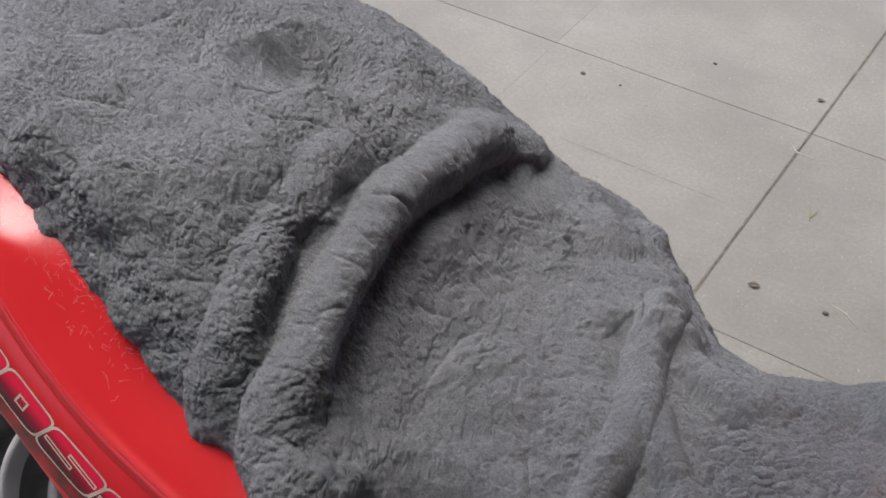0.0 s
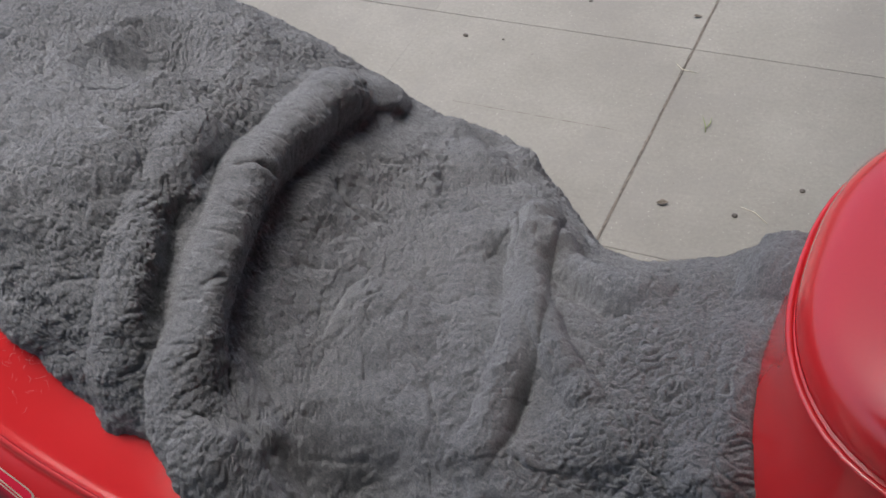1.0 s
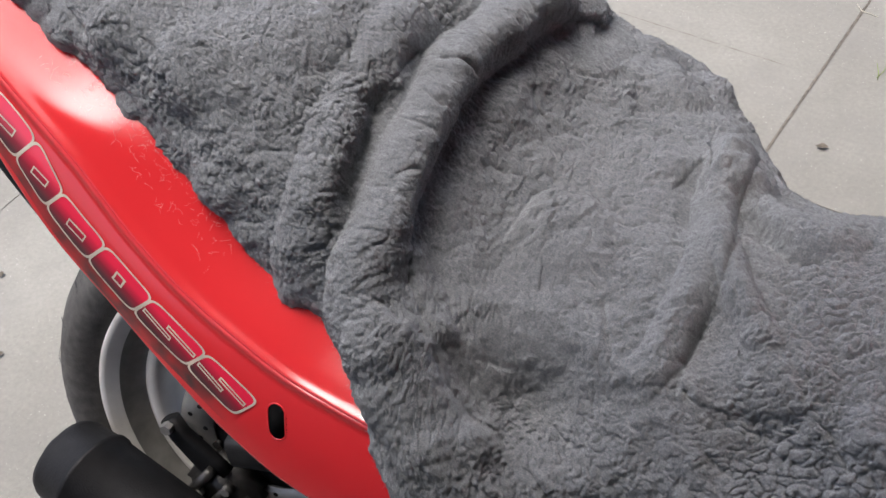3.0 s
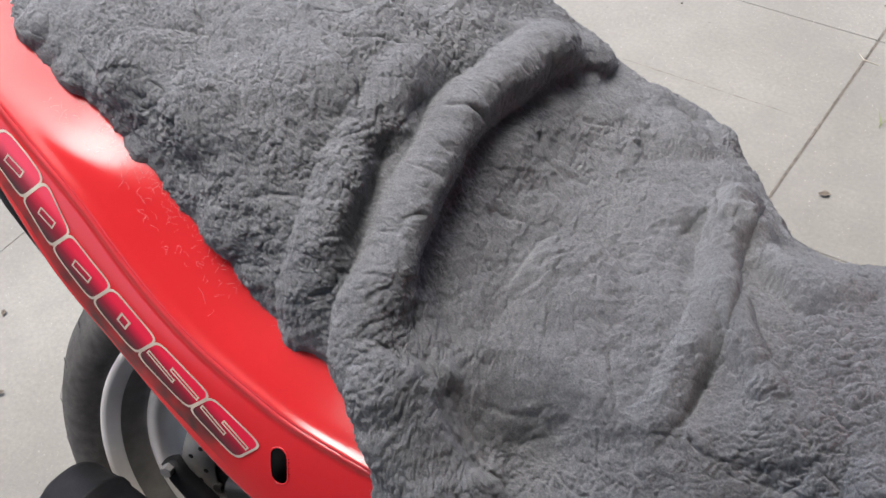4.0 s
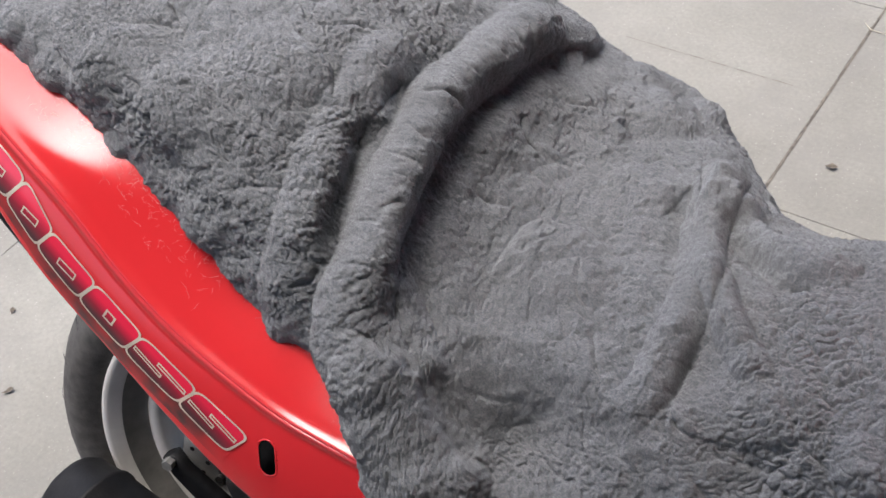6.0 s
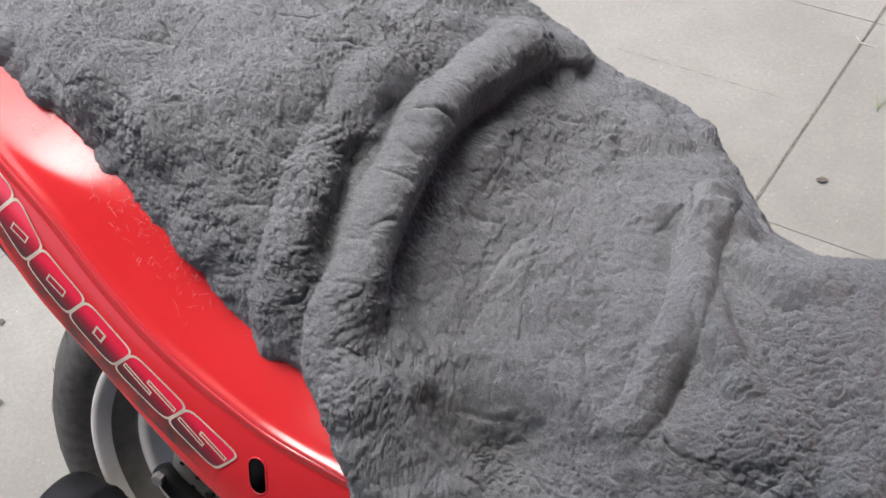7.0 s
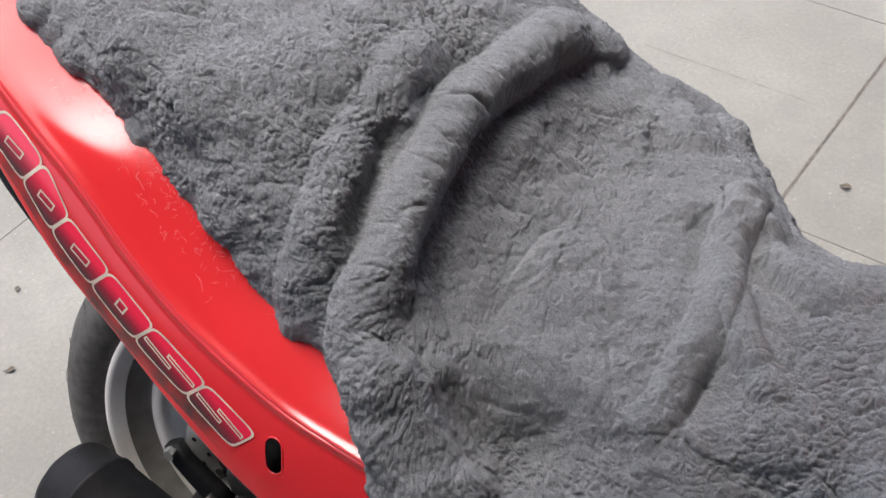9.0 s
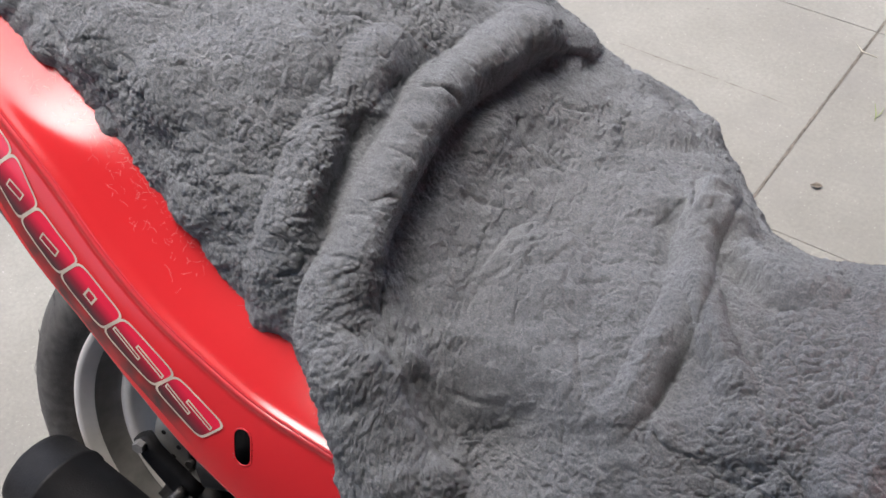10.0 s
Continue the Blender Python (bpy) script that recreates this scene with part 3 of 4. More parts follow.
hang_near = spline(NX, [0.0, 0.0, 0.0, 0.0, 0.0, 0.0, 0.0, 0.005, 0.04, 0.08, 0.13, 0.14, 0.15, 0.15, 0.15, 0.15])
CENTRE = 0.08
NU, NV = 1000, 840
front_x = spline([0.0, 0.15, 0.27, 0.36, 0.43, 0.50, 0.57, 0.67, 1.0], [0.400, 0.400, 0.388, 0.362, 0.356, 0.366, 0.379, 0.371, 0.365])


def base_surface():
    xs = np.linspace(X0, X1, NU)
    P = np.zeros((NU, NV, 3))
    ph = np.linspace(0, math.pi / 2, 90)
    s, c = np.sin(ph) ** (2 / 2.5), np.cos(ph) ** (2 / 2.5)
    for i, x in enumerate(xs):
        n = float(square(x))
        sn, cn = np.sin(ph) ** (2 / n), np.cos(ph) ** (2 / n)
        h, yn, zn, hg, wf, df = [float(f(x)) for f in (seat_h, near_y, near_z, hang_near, half_far, drop_far)]
        far = np.c_[CENTRE + wf * s, h - df * (1 - c)][::-1]
        near = np.c_[CENTRE - (CENTRE - yn) * sn, h - (h - zn) * (1 - cn)][1:]
        line = [np.c_[np.full(8, CENTRE + wf), h - df - np.linspace(0.06, 0.005, 8)], far, near]
        hg = max(hg, 0.0002)
        k = np.linspace(0.004, 1, 30)
        line.append(np.c_[yn - 0.015 * np.sin(k * 2) * min(1.0, hg / 0.06), zn - hg * k])
        line = np.vstack(line)
        arc = np.r_[0, np.cumsum(np.hypot(*np.diff(line, axis=0).T))]
        q = np.linspace(0, arc[-1], NV)
        P[i, :, 0] = x if x < 0.2 else 0.2 + (x - 0.2) * (front_x(q / arc[-1]) - 0.2) / (X1 - 0.2)
        P[i, :, 1] = np.interp(q, arc, line[:, 0])
        P[i, :, 2] = np.interp(q, arc, line[:, 1])
    return P


def normals(P):
    du, dv = np.gradient(P, axis=0), np.gradient(P, axis=1)
    n = np.cross(du, dv)
    n /= np.linalg.norm(n, axis=2, keepdims=True) + 1e-12
    return n * np.sign(n[NU // 2, NV // 3, 2])


def hash3(ix, iy, iz, seed):
    h = (ix * 374761393 + iy * 668265263 + iz * 2147483647 + seed * 974634777) & 0xFFFFFFFF
    h = ((h ^ (h >> 13)) * 1274126177) & 0xFFFFFFFF
    return ((h ^ (h >> 16)) & 0xFFFFFF) / float(0xFFFFFF)


def value_noise(P, scale, seed):
    q = P * scale
    i = np.floor(q).astype(np.int64)
    f = q - i
    f = f * f * (3 - 2 * f)
    out = 0
    for dx in (0, 1):
        for dy in (0, 1):
            for dz in (0, 1):
                w = (f[..., 0] if dx else 1 - f[..., 0]) * (f[..., 1] if dy else 1 - f[..., 1]) * (f[..., 2] if dz else 1 - f[..., 2])
                out = out + w * hash3(i[..., 0] + dx, i[..., 1] + dy, i[..., 2] + dz, seed)
    return out * 2 - 1


def fractal(P, scale, seed, octaves=4):
    return sum(value_noise(P, scale * 2.03 ** k, seed + k) * 0.55 ** k for k in range(octaves))


def worley(P, scale, seed):
    """Distances to the nearest and next nearest cell points."""
    q = P * scale
    i = np.floor(q).astype(np.int64)
    d1, d2 = np.full(P.shape[:-1], 9.0), np.full(P.shape[:-1], 9.0)
    for dx in (-1, 0, 1):
        for dy in (-1, 0, 1):
            for dz in (-1, 0, 1):
                j = i + np.array((dx, dy, dz))
                c = np.stack([j[..., k] + hash3(j[..., 0], j[..., 1], j[..., 2], seed + 11 * k) for k in range(3)], -1)
                d = np.sqrt(((q - c) ** 2).sum(-1))
                d2 = np.minimum(d2, np.maximum(d1, d))
                d1 = np.minimum(d1, d)
    return d1, d2


def curve_points(ctrl, n=80):
    ctrl = np.array(ctrl, float)
    t = np.r_[0, np.cumsum(np.linalg.norm(np.diff(ctrl, axis=0), axis=1))]
    q = np.linspace(0, t[-1], n)
    return np.stack([spline(t, ctrl[:, k])(q) for k in range(ctrl.shape[1])], 1)


def near_line(P, ctrl, reach):
    """Distance from each point to a smooth line through the control points, and how far along it (0 to 1); far points give 9."""
    c = curve_points(ctrl, 10 * len(ctrl))
    lo, hi = c.min(0) - reach, c.max(0) + reach
    m = np.all((P > lo) & (P < hi), axis=-1)
    q = P[m]
    best, along, side = np.full(len(q), 9.0), np.zeros(len(q)), np.zeros(len(q))
    for k in range(len(c) - 1):
        ab = c[k + 1] - c[k]
        t = np.clip((q - c[k]) @ ab / max((ab ** 2).sum(), 1e-12), 0, 1)
        d = np.linalg.norm(q - c[k] - t[:, None] * ab, axis=1)
        w = d < best
        best = np.where(w, d, best)
        along = np.where(w, (k + t) / (len(c) - 1), along)
        side = np.where(w, np.sign(ab[0] * (q[:, 1] - c[k, 1]) - ab[1] * (q[:, 0] - c[k, 0])), side)
    return m, best, along, side


RELIEF = []


def fold(points, height, half, end_height=None, end_half=None, taper=0.12):
    RELIEF.append(("fold", points, (height, end_height or height, taper), (half, end_half or half)))


def lip(points, height, half):
    RELIEF.append(("lip", points, height, half))


def crease(points, depth, half):
    RELIEF.append(("crease", points, depth, half))


def puff(centre, radius, height):
    RELIEF.append(("puff", [centre], height, radius))


# raised folds and rolls
fold([(-0.103, 0.262, 0.822), (-0.107, 0.235, 0.836), (-0.107, 0.187, 0.846), (-0.109, 0.138, 0.853), (-0.111, 0.096, 0.856), (-0.106, 0.054, 0.85), (-0.1, 0.018, 0.842), (-0.096, -0.015, 0.832), (-0.089, -0.048, 0.817), (-0.082, -0.078, 0.799), (-0.076, -0.103, 0.781), (-0.058, -0.119, 0.761), (-0.031, -0.135, 0.742), (-0.002, -0.149, 0.724), (0.027, -0.162, 0.709), (0.052, -0.177, 0.686), (0.078, -0.186, 0.645)], 0.027, 0.028, 0.017, 0.040)
fold([(-0.062, -0.051, 0.791), (-0.043, -0.072, 0.772), (-0.015, -0.089, 0.752), (0.003, -0.1, 0.742)], 0.008, 0.018)
fold([(-0.150, 0.155, 0.886), (-0.153, 0.08, 0.89), (-0.15, 0.033, 0.886), (-0.147, -0.004, 0.878), (-0.141, -0.039, 0.863), (-0.137, -0.064, 0.847), (-0.135, -0.086, 0.827), (-0.136, -0.103, 0.801), (-0.139, -0.115, 0.759), (-0.133, -0.117, 0.734)], 0.013, 0.027, 0.015, 0.028, 0.45)
fold([(-0.04, 0.3, 0.754), (-0.012, 0.334, 0.723), (0.023, 0.334, 0.71), (0.056, 0.305, 0.715)], 0.009, 0.020)
fold([(-0.109, 0.206, 0.845), (-0.108, 0.229, 0.839), (-0.095, 0.255, 0.817), (-0.081, 0.289, 0.788), (-0.071, 0.288, 0.78)], 0.012, 0.034)
fold([(0.150, 0.100, 0.758), (0.176, 0.070, 0.759), (0.198, 0.046, 0.760), (0.222, 0.024, 0.760), (0.236, 0.010, 0.759)], 0.018, 0.017, 0.013, 0.016)
fold([(0.130, 0.185, 0.75), (0.162, 0.163, 0.752), (0.194, 0.146, 0.757), (0.228, 0.142, 0.762), (0.262, 0.140, 0.768)], 0.014, 0.019)
fold([(0.344, 0.144, 0.795), (0.345, 0.164, 0.791), (0.346, 0.19, 0.785), (0.352, 0.225, 0.775)], 0.028, 0.040, taper=0.3)
fold([(0.106, 0.225, 0.741), (0.12, 0.17, 0.752), (0.128, 0.139, 0.755), (0.142, 0.102, 0.757), (0.153, 0.07, 0.758), (0.157, 0.036, 0.756), (0.158, 0.006, 0.752), (0.159, -0.029, 0.742), (0.148, -0.053, 0.733)], 0.018, 0.021, 0.016, 0.020, taper=0.14)
# overlapping lips of the fleece: the left of each line lies on top
lip([(0.088, 0.127, 0.757), (0.093, 0.161, 0.754), (0.1, 0.182, 0.751)], 0.004, 0.02)
lip([(0.003, -0.1, 0.742), (0.037, -0.085, 0.739), (0.079, -0.072, 0.737), (0.124, -0.057, 0.734)], 0.0015, 0.030)
lip([(-0.005, -0.105, 0.743), (-0.034, -0.107, 0.755), (-0.056, -0.104, 0.768), (-0.073, -0.104, 0.778)], 0.005, 0.025)
lip([(0.091, -0.14, 0.693), (0.068, -0.134, 0.711), (0.044, -0.135, 0.719), (0.032, -0.131, 0.724), (0.008, -0.123, 0.733), (-0.011, -0.109, 0.743)], 0.009, 0.03)
lip([(-0.34, -0.008, 0.938), (-0.374, -0.047, 0.926), (-0.383, -0.065, 0.911), (-0.36, -0.071, 0.9)], 0.006, 0.028)
lip([(-0.163, 0.009, 0.891), (-0.177, 0.032, 0.902), (-0.195, 0.039, 0.912), (-0.221, 0.044, 0.922)], 0.005, 0.03)
lip([(-0.245, -0.028, 0.913), (-0.271, -0.034, 0.915), (-0.291, -0.046, 0.912), (-0.306, -0.061, 0.903), (-0.287, -0.066, 0.894), (-0.281, -0.082, 0.873)], 0.007, 0.028)
lip([(-0.135, 0.115, 0.877), (-0.16, 0.109, 0.894), (-0.184, 0.092, 0.907), (-0.205, 0.074, 0.917), (-0.231, 0.053, 0.926)], 0.005, 0.03)
lip([(0.068, 0.076, 0.758), (0.048, 0.087, 0.757), (0.024, 0.082, 0.757), (-0.007, 0.078, 0.765), (-0.014, 0.036, 0.768), (-0.009, 0.002, 0.763)], 0.009, 0.035)
lip([(-0.093, 0.201, 0.829), (-0.081, 0.264, 0.8), (-0.067, 0.297, 0.771)], 0.006, 0.02)
lip([(0.314, -0.039, 0.749), (0.299, -0.027, 0.755), (0.285, -0.022, 0.756)], 0.005, 0.02)
lip([(0.197, -0.025, 0.745), (0.183, -0.032, 0.742), (0.198, -0.044, 0.736), (0.227, -0.038, 0.741), (0.26, -0.03, 0.748), (0.28, -0.016, 0.758)], 0.003, 0.02)
lip([(0.104, 0.168, 0.753), (0.085, 0.178, 0.753), (0.062, 0.180, 0.754), (0.019, 0.182, 0.754)], 0.008, 0.035)
lip([(0.198, 0.039, 0.76), (0.182, 0.05, 0.759), (0.17, 0.049, 0.758)], 0.006, 0.02)
lip([(0.094, 0.214, 0.747), (0.106, 0.168, 0.753), (0.113, 0.142, 0.755), (0.125, 0.126, 0.756)], 0.007, 0.03)
# cracks and creases
crease([(-0.111, -0.051, 0.835), (-0.101, -0.043, 0.83), (-0.085, -0.04, 0.815)], 0.004, 0.005)
crease([(-0.077, -0.108, 0.778), (-0.053, -0.107, 0.765), (-0.035, -0.109, 0.755)], 0.006, 0.005)
crease([(-0.099, -0.077, 0.812), (-0.093, -0.074, 0.81), (-0.075, -0.069, 0.797)], 0.004, 0.005)
crease([(-0.05, 0.299, 0.76), (-0.075, 0.282, 0.787), (-0.087, 0.22, 0.818), (-0.089, 0.169, 0.828), (-0.091, 0.114, 0.833), (-0.084, 0.069, 0.825), (-0.079, 0.026, 0.818), (-0.071, -0.012, 0.806), (-0.056, -0.043, 0.788), (-0.031, -0.065, 0.766), (-0.003, -0.087, 0.747)], 0.009, 0.018)
crease([(-0.181, 0.137, 0.904), (-0.154, 0.125, 0.89), (-0.136, 0.124, 0.878)], 0.007, 0.005)
crease([(-0.276, -0.028, 0.919), (-0.252, -0.027, 0.915), (-0.235, -0.044, 0.903)], 0.004, 0.004)
crease([(-0.115, -0.085, 0.816), (-0.114, -0.095, 0.806), (-0.128, -0.104, 0.798)], 0.005, 0.005)
crease([(-0.358, 0.031, 0.948), (-0.325, 0.01, 0.939), (-0.308, -0.002, 0.933)], 0.005, 0.004)
crease([(-0.325, 0.117, 0.944), (-0.294, 0.067, 0.939)], 0.005, 0.005)
crease([(-0.256, 0.071, 0.932), (-0.231, 0.109, 0.926), (-0.2, 0.144, 0.913)], 0.008, 0.005)
crease([(-0.399, 0.035, 0.954), (-0.368, 0.08, 0.951), (-0.363, 0.119, 0.95)], 0.009, 0.007)
crease([(-0.21, 0.161, 0.916), (-0.183, 0.141, 0.905), (-0.149, 0.129, 0.887), (-0.129, 0.133, 0.871)], 0.005, 0.004)
crease([(-0.337, -0.063, 0.906), (-0.297, -0.075, 0.885), (-0.275, -0.078, 0.879)], 0.004, 0.007)
crease([(-0.002, -0.101, 0.743), (0.025, -0.091, 0.739), (0.06, -0.077, 0.739), (0.080, -0.071, 0.735)], 0.003, 0.005)
crease([(0.052, 0.208, 0.75), (0.081, 0.196, 0.751), (0.101, 0.195, 0.749)], 0.009, 0.005)
crease([(0.055, 0.052, 0.757), (0.072, 0.018, 0.756), (0.09, 0.016, 0.755)], 0.004, 0.004)
crease([(0.264, -0.035, 0.746), (0.283, -0.022, 0.755)], 0.006, 0.004)
crease([(0.121, 0.235, 0.729), (0.14, 0.232, 0.722), (0.16, 0.215, 0.727)], 0.008, 0.006)
crease([(0.037, 0.288, 0.731), (0.052, 0.287, 0.728)], 0.008, 0.007)
crease([(0.223, -0.089, 0.7), (0.242, -0.101, 0.682), (0.249, -0.113, 0.653)], 0.007, 0.005)
crease([(0.216, -0.106, 0.679), (0.238, -0.117, 0.648)], 0.007, 0.005)
crease([(0.074, -0.136, 0.706), (0.109, -0.139, 0.68), (0.154, -0.138, 0.646), (0.195, -0.133, 0.624)], 0.008, 0.005)
crease([(0.151, -0.108, 0.694), (0.154, -0.115, 0.685)], 0.005, 0.004)
crease([(0.241, -0.047, 0.736), (0.27, -0.04, 0.744), (0.284, -0.019, 0.757)], 0.005, 0.005)
crease([(0.328, 0.145, 0.789), (0.341, 0.095, 0.798), (0.346, 0.074, 0.798)], 0.008, 0.007)
crease([(0.028, -0.18, 0.694), (0.042, -0.164, 0.702)], 0.004, 0.004)
crease([(0.074, -0.19, 0.636), (0.094, -0.178, 0.628), (0.117, -0.164, 0.621)], 0.004, 0.004)
crease([(-0.123, 0.07, 0.867), (-0.119, 0.079, 0.864), (-0.109, 0.089, 0.854), (-0.099, 0.091, 0.843)], 0.006, 0.004)
crease([(-0.118, 0.194, 0.856), (-0.109, 0.187, 0.848), (-0.101, 0.188, 0.84)], 0.006, 0.004)
crease([(-0.118, 0.159, 0.86), (-0.11, 0.158, 0.852), (-0.105, 0.162, 0.847)], 0.004, 0.004)
crease([(-0.119, 0.123, 0.863), (-0.113, 0.123, 0.858), (-0.106, 0.126, 0.85)], 0.004, 0.004)
crease([(-0.118, 0.04, 0.862), (-0.112, 0.037, 0.856), (-0.103, 0.036, 0.846)], 0.004, 0.0035)
crease([(-0.116, 0.008, 0.857), (-0.108, 0.013, 0.85), (-0.094, 0.019, 0.835)], 0.005, 0.004)
crease([(-0.103, -0.035, 0.834), (-0.098, -0.022, 0.833), (-0.09, -0.013, 0.826)], 0.003, 0.004)
crease([(-0.089, -0.089, 0.798), (-0.086, -0.081, 0.801), (-0.08, -0.073, 0.799)], 0.003, 0.004)
crease([(-0.083, 0.177, 0.82), (-0.071, 0.162, 0.809), (-0.062, 0.142, 0.8), (-0.044, 0.138, 0.786), (-0.025, 0.137, 0.774)], 0.004, 0.0035)
crease([(-0.07, 0.197, 0.803), (-0.047, 0.211, 0.782), (-0.031, 0.226, 0.769)], 0.004, 0.0035)
crease([(-0.047, 0.201, 0.784), (-0.021, 0.222, 0.764), (-0.002, 0.242, 0.752)], 0.003, 0.0035)
crease([(-0.057, 0.057, 0.797), (-0.043, 0.063, 0.786), (-0.029, 0.073, 0.777)], 0.004, 0.0035)
crease([(0.09, 0.003, 0.753), (0.108, -0.02, 0.748), (0.123, -0.037, 0.742), (0.127, -0.05, 0.736)], 0.005, 0.0035)
crease([(0.152, 0.140, 0.755), (0.180, 0.124, 0.757), (0.210, 0.110, 0.761), (0.245, 0.116, 0.765)], 0.012, 0.010)
crease([(0.154, 0.143, 0.755), (0.182, 0.127, 0.757), (0.210, 0.114, 0.761), (0.245, 0.119, 0.765)], 0.008, 0.006)
crease([(0.201, 0.061, 0.762), (0.223, 0.065, 0.766), (0.241, 0.067, 0.769)], 0.004, 0.004)
crease([(-0.138, 0.027, 0.878), (-0.133, 0.014, 0.872), (-0.125, -0.022, 0.857), (-0.119, -0.058, 0.838), (-0.109, -0.086, 0.813)], 0.010, 0.009)
crease([(-0.134, 0.073, 0.877), (-0.135, 0.042, 0.877), (-0.137, 0.025, 0.877)], 0.008, 0.006)
crease([(-0.44, -0.043, 0.938), (-0.417, -0.06, 0.922), (-0.378, -0.069, 0.905), (-0.351, -0.077, 0.888)], 0.004, 0.005)
crease([(-0.419, -0.034, 0.94), (-0.398, -0.049, 0.929), (-0.359, -0.051, 0.92)], 0.0025, 0.004)
crease([(-0.233, 0.053, 0.926), (-0.22, 0.047, 0.922), (-0.191, 0.038, 0.91)], 0.006, 0.004)
crease([(-0.374, -0.026, 0.937), (-0.33, -0.005, 0.937), (-0.277, 0.012, 0.931)], 0.004, 0.004)
crease([(-0.233, 0.053, 0.926), (-0.205, 0.074, 0.917), (-0.184, 0.092, 0.907), (-0.161, 0.106, 0.895), (-0.135, 0.115, 0.877)], 0.007, 0.0045)
crease([(-0.175, 0.118, 0.902), (-0.162, 0.112, 0.895)], 0.005, 0.004)
crease([(-0.211, -0.085, 0.86), (-0.181, -0.073, 0.863), (-0.148, -0.059, 0.856)], 0.004, 0.004)
crease([(-0.305, -0.061, 0.902), (-0.288, -0.067, 0.894), (-0.278, -0.083, 0.871), (-0.255, -0.092, 0.853)], 0.004, 0.006)
crease([(-0.204, -0.089, 0.853), (-0.187, -0.094, 0.838), (-0.17, -0.094, 0.833)], 0.004, 0.004)
crease([(-0.147, -0.0, 0.879), (-0.136, 0.001, 0.872), (-0.131, 0.02, 0.872)], 0.003, 0.008)
crease([(0.097, -0.01, 0.751), (0.114, -0.029, 0.745), (0.129, -0.044, 0.738)], 0.005, 0.0035)
crease([(0.143, -0.064, 0.728), (0.159, -0.075, 0.72), (0.172, -0.079, 0.716)], 0.006, 0.004)
crease([(0.183, -0.032, 0.742), (0.198, -0.044, 0.736), (0.205, -0.044, 0.737)], 0.005, 0.004)
crease([(0.215, -0.065, 0.723), (0.232, -0.074, 0.715), (0.25, -0.077, 0.712)], 0.005, 0.004)
crease([(0.285, -0.022, 0.756), (0.299, -0.028, 0.754), (0.314, -0.04, 0.749), (0.332, -0.05, 0.744)], 0.006, 0.004)
crease([(0.271, -0.005, 0.761), (0.282, -0.017, 0.757)], 0.005, 0.004)
crease([(0.342, 0.023, 0.787), (0.355, 0.018, 0.789)], 0.008, 0.006)
crease([(0.032, -0.131, 0.724), (0.048, -0.136, 0.718), (0.068, -0.134, 0.711), (0.091, -0.14, 0.693)], 0.008, 0.005)
crease([(0.104, -0.106, 0.712), (0.126, -0.108, 0.702), (0.138, -0.101, 0.704)], 0.004, 0.0035)
crease([(0.213, 0.069, 0.764), (0.226, 0.07, 0.766), (0.257, 0.068, 0.772)], 0.004, 0.004)
crease([(0.269, 0.046, 0.773), (0.286, 0.055, 0.778), (0.299, 0.079, 0.783)], 0.005, 0.004)
crease([(0.286, 0.024, 0.773), (0.301, 0.037, 0.779), (0.311, 0.045, 0.783)], 0.005, 0.004)
crease([(0.324, 0.023, 0.782), (0.336, 0.034, 0.788), (0.334, 0.048, 0.791)], 0.006, 0.004)
crease([(0.212, 0.009, 0.757), (0.229, 0.007, 0.758), (0.233, 0.016, 0.761)], 0.004, 0.004)
crease([(0.184, 0.040, 0.758), (0.178, 0.010, 0.753), (0.181, -0.028, 0.743), (0.189, -0.053, 0.731)], 0.007, 0.005)
crease([(0.004, 0.071, 0.761), (0.034, 0.073, 0.756), (0.061, 0.069, 0.758), (0.076, 0.062, 0.758)], 0.0025, 0.004)
crease([(-0.013, 0.011, 0.766), (-0.013, 0.035, 0.767), (-0.004, 0.067, 0.763)], 0.002, 0.005)
crease([(0.05, 0.089, 0.757), (0.071, 0.091, 0.758)], 0.003, 0.0035)
crease([(0.065, 0.073, 0.758), (0.082, 0.082, 0.758), (0.096, 0.095, 0.758)], 0.003, 0.0035)
crease([(0.074, 0.007, 0.755), (0.088, 0.007, 0.754), (0.097, 0.015, 0.754)], 0.003, 0.0035)
crease([(-0.021, -0.048, 0.764), (0.009, -0.043, 0.752), (0.033, -0.062, 0.745)], 0.002, 0.005)
crease([(0.083, 0.221, 0.747), (0.102, 0.178, 0.752), (0.11, 0.152, 0.755)], 0.007, 0.005)
crease([(-0.001, -0.098, 0.743), (0.021, -0.111, 0.734), (0.051, -0.127, 0.722), (0.077, -0.138, 0.703)], 0.003, 0.006)
# puffs and hollows
puff((-0.232, -0.103, 0.82), 0.030, 0.005)
puff((-0.278, -0.053, 0.905), 0.046, 0.005)
puff((-0.343, -0.048, 0.92), 0.038, 0.004)
puff((-0.225, -0.023, 0.91), 0.055, 0.005)
puff((-0.345, -0.085, 0.848), 0.020, 0.005)
puff((-0.423, -0.074, 0.896), 0.022, 0.005)
puff((-0.149, -0.115, 0.742), 0.026, 0.006)
puff((-0.2, -0.109, 0.793), 0.020, 0.004)
puff((-0.045, -0.129, 0.749), 0.032, 0.008)
puff((0.062, -0.142, 0.709), 0.024, 0.007)
puff((0.034, 0.041, 0.756), 0.058, 0.011)
puff((0.02, 0.272, 0.739), 0.038, 0.007)
puff((0.064, -0.112, 0.726), 0.060, -0.008)
puff((0.108, -0.095, 0.718), 0.060, -0.011)
puff((0.087, 0.117, 0.757), 0.030, 0.004)
puff((-0.286, 0.033, 0.935), 0.040, 0.006)
puff((-0.468, -0.061, 0.929), 0.020, 0.007)
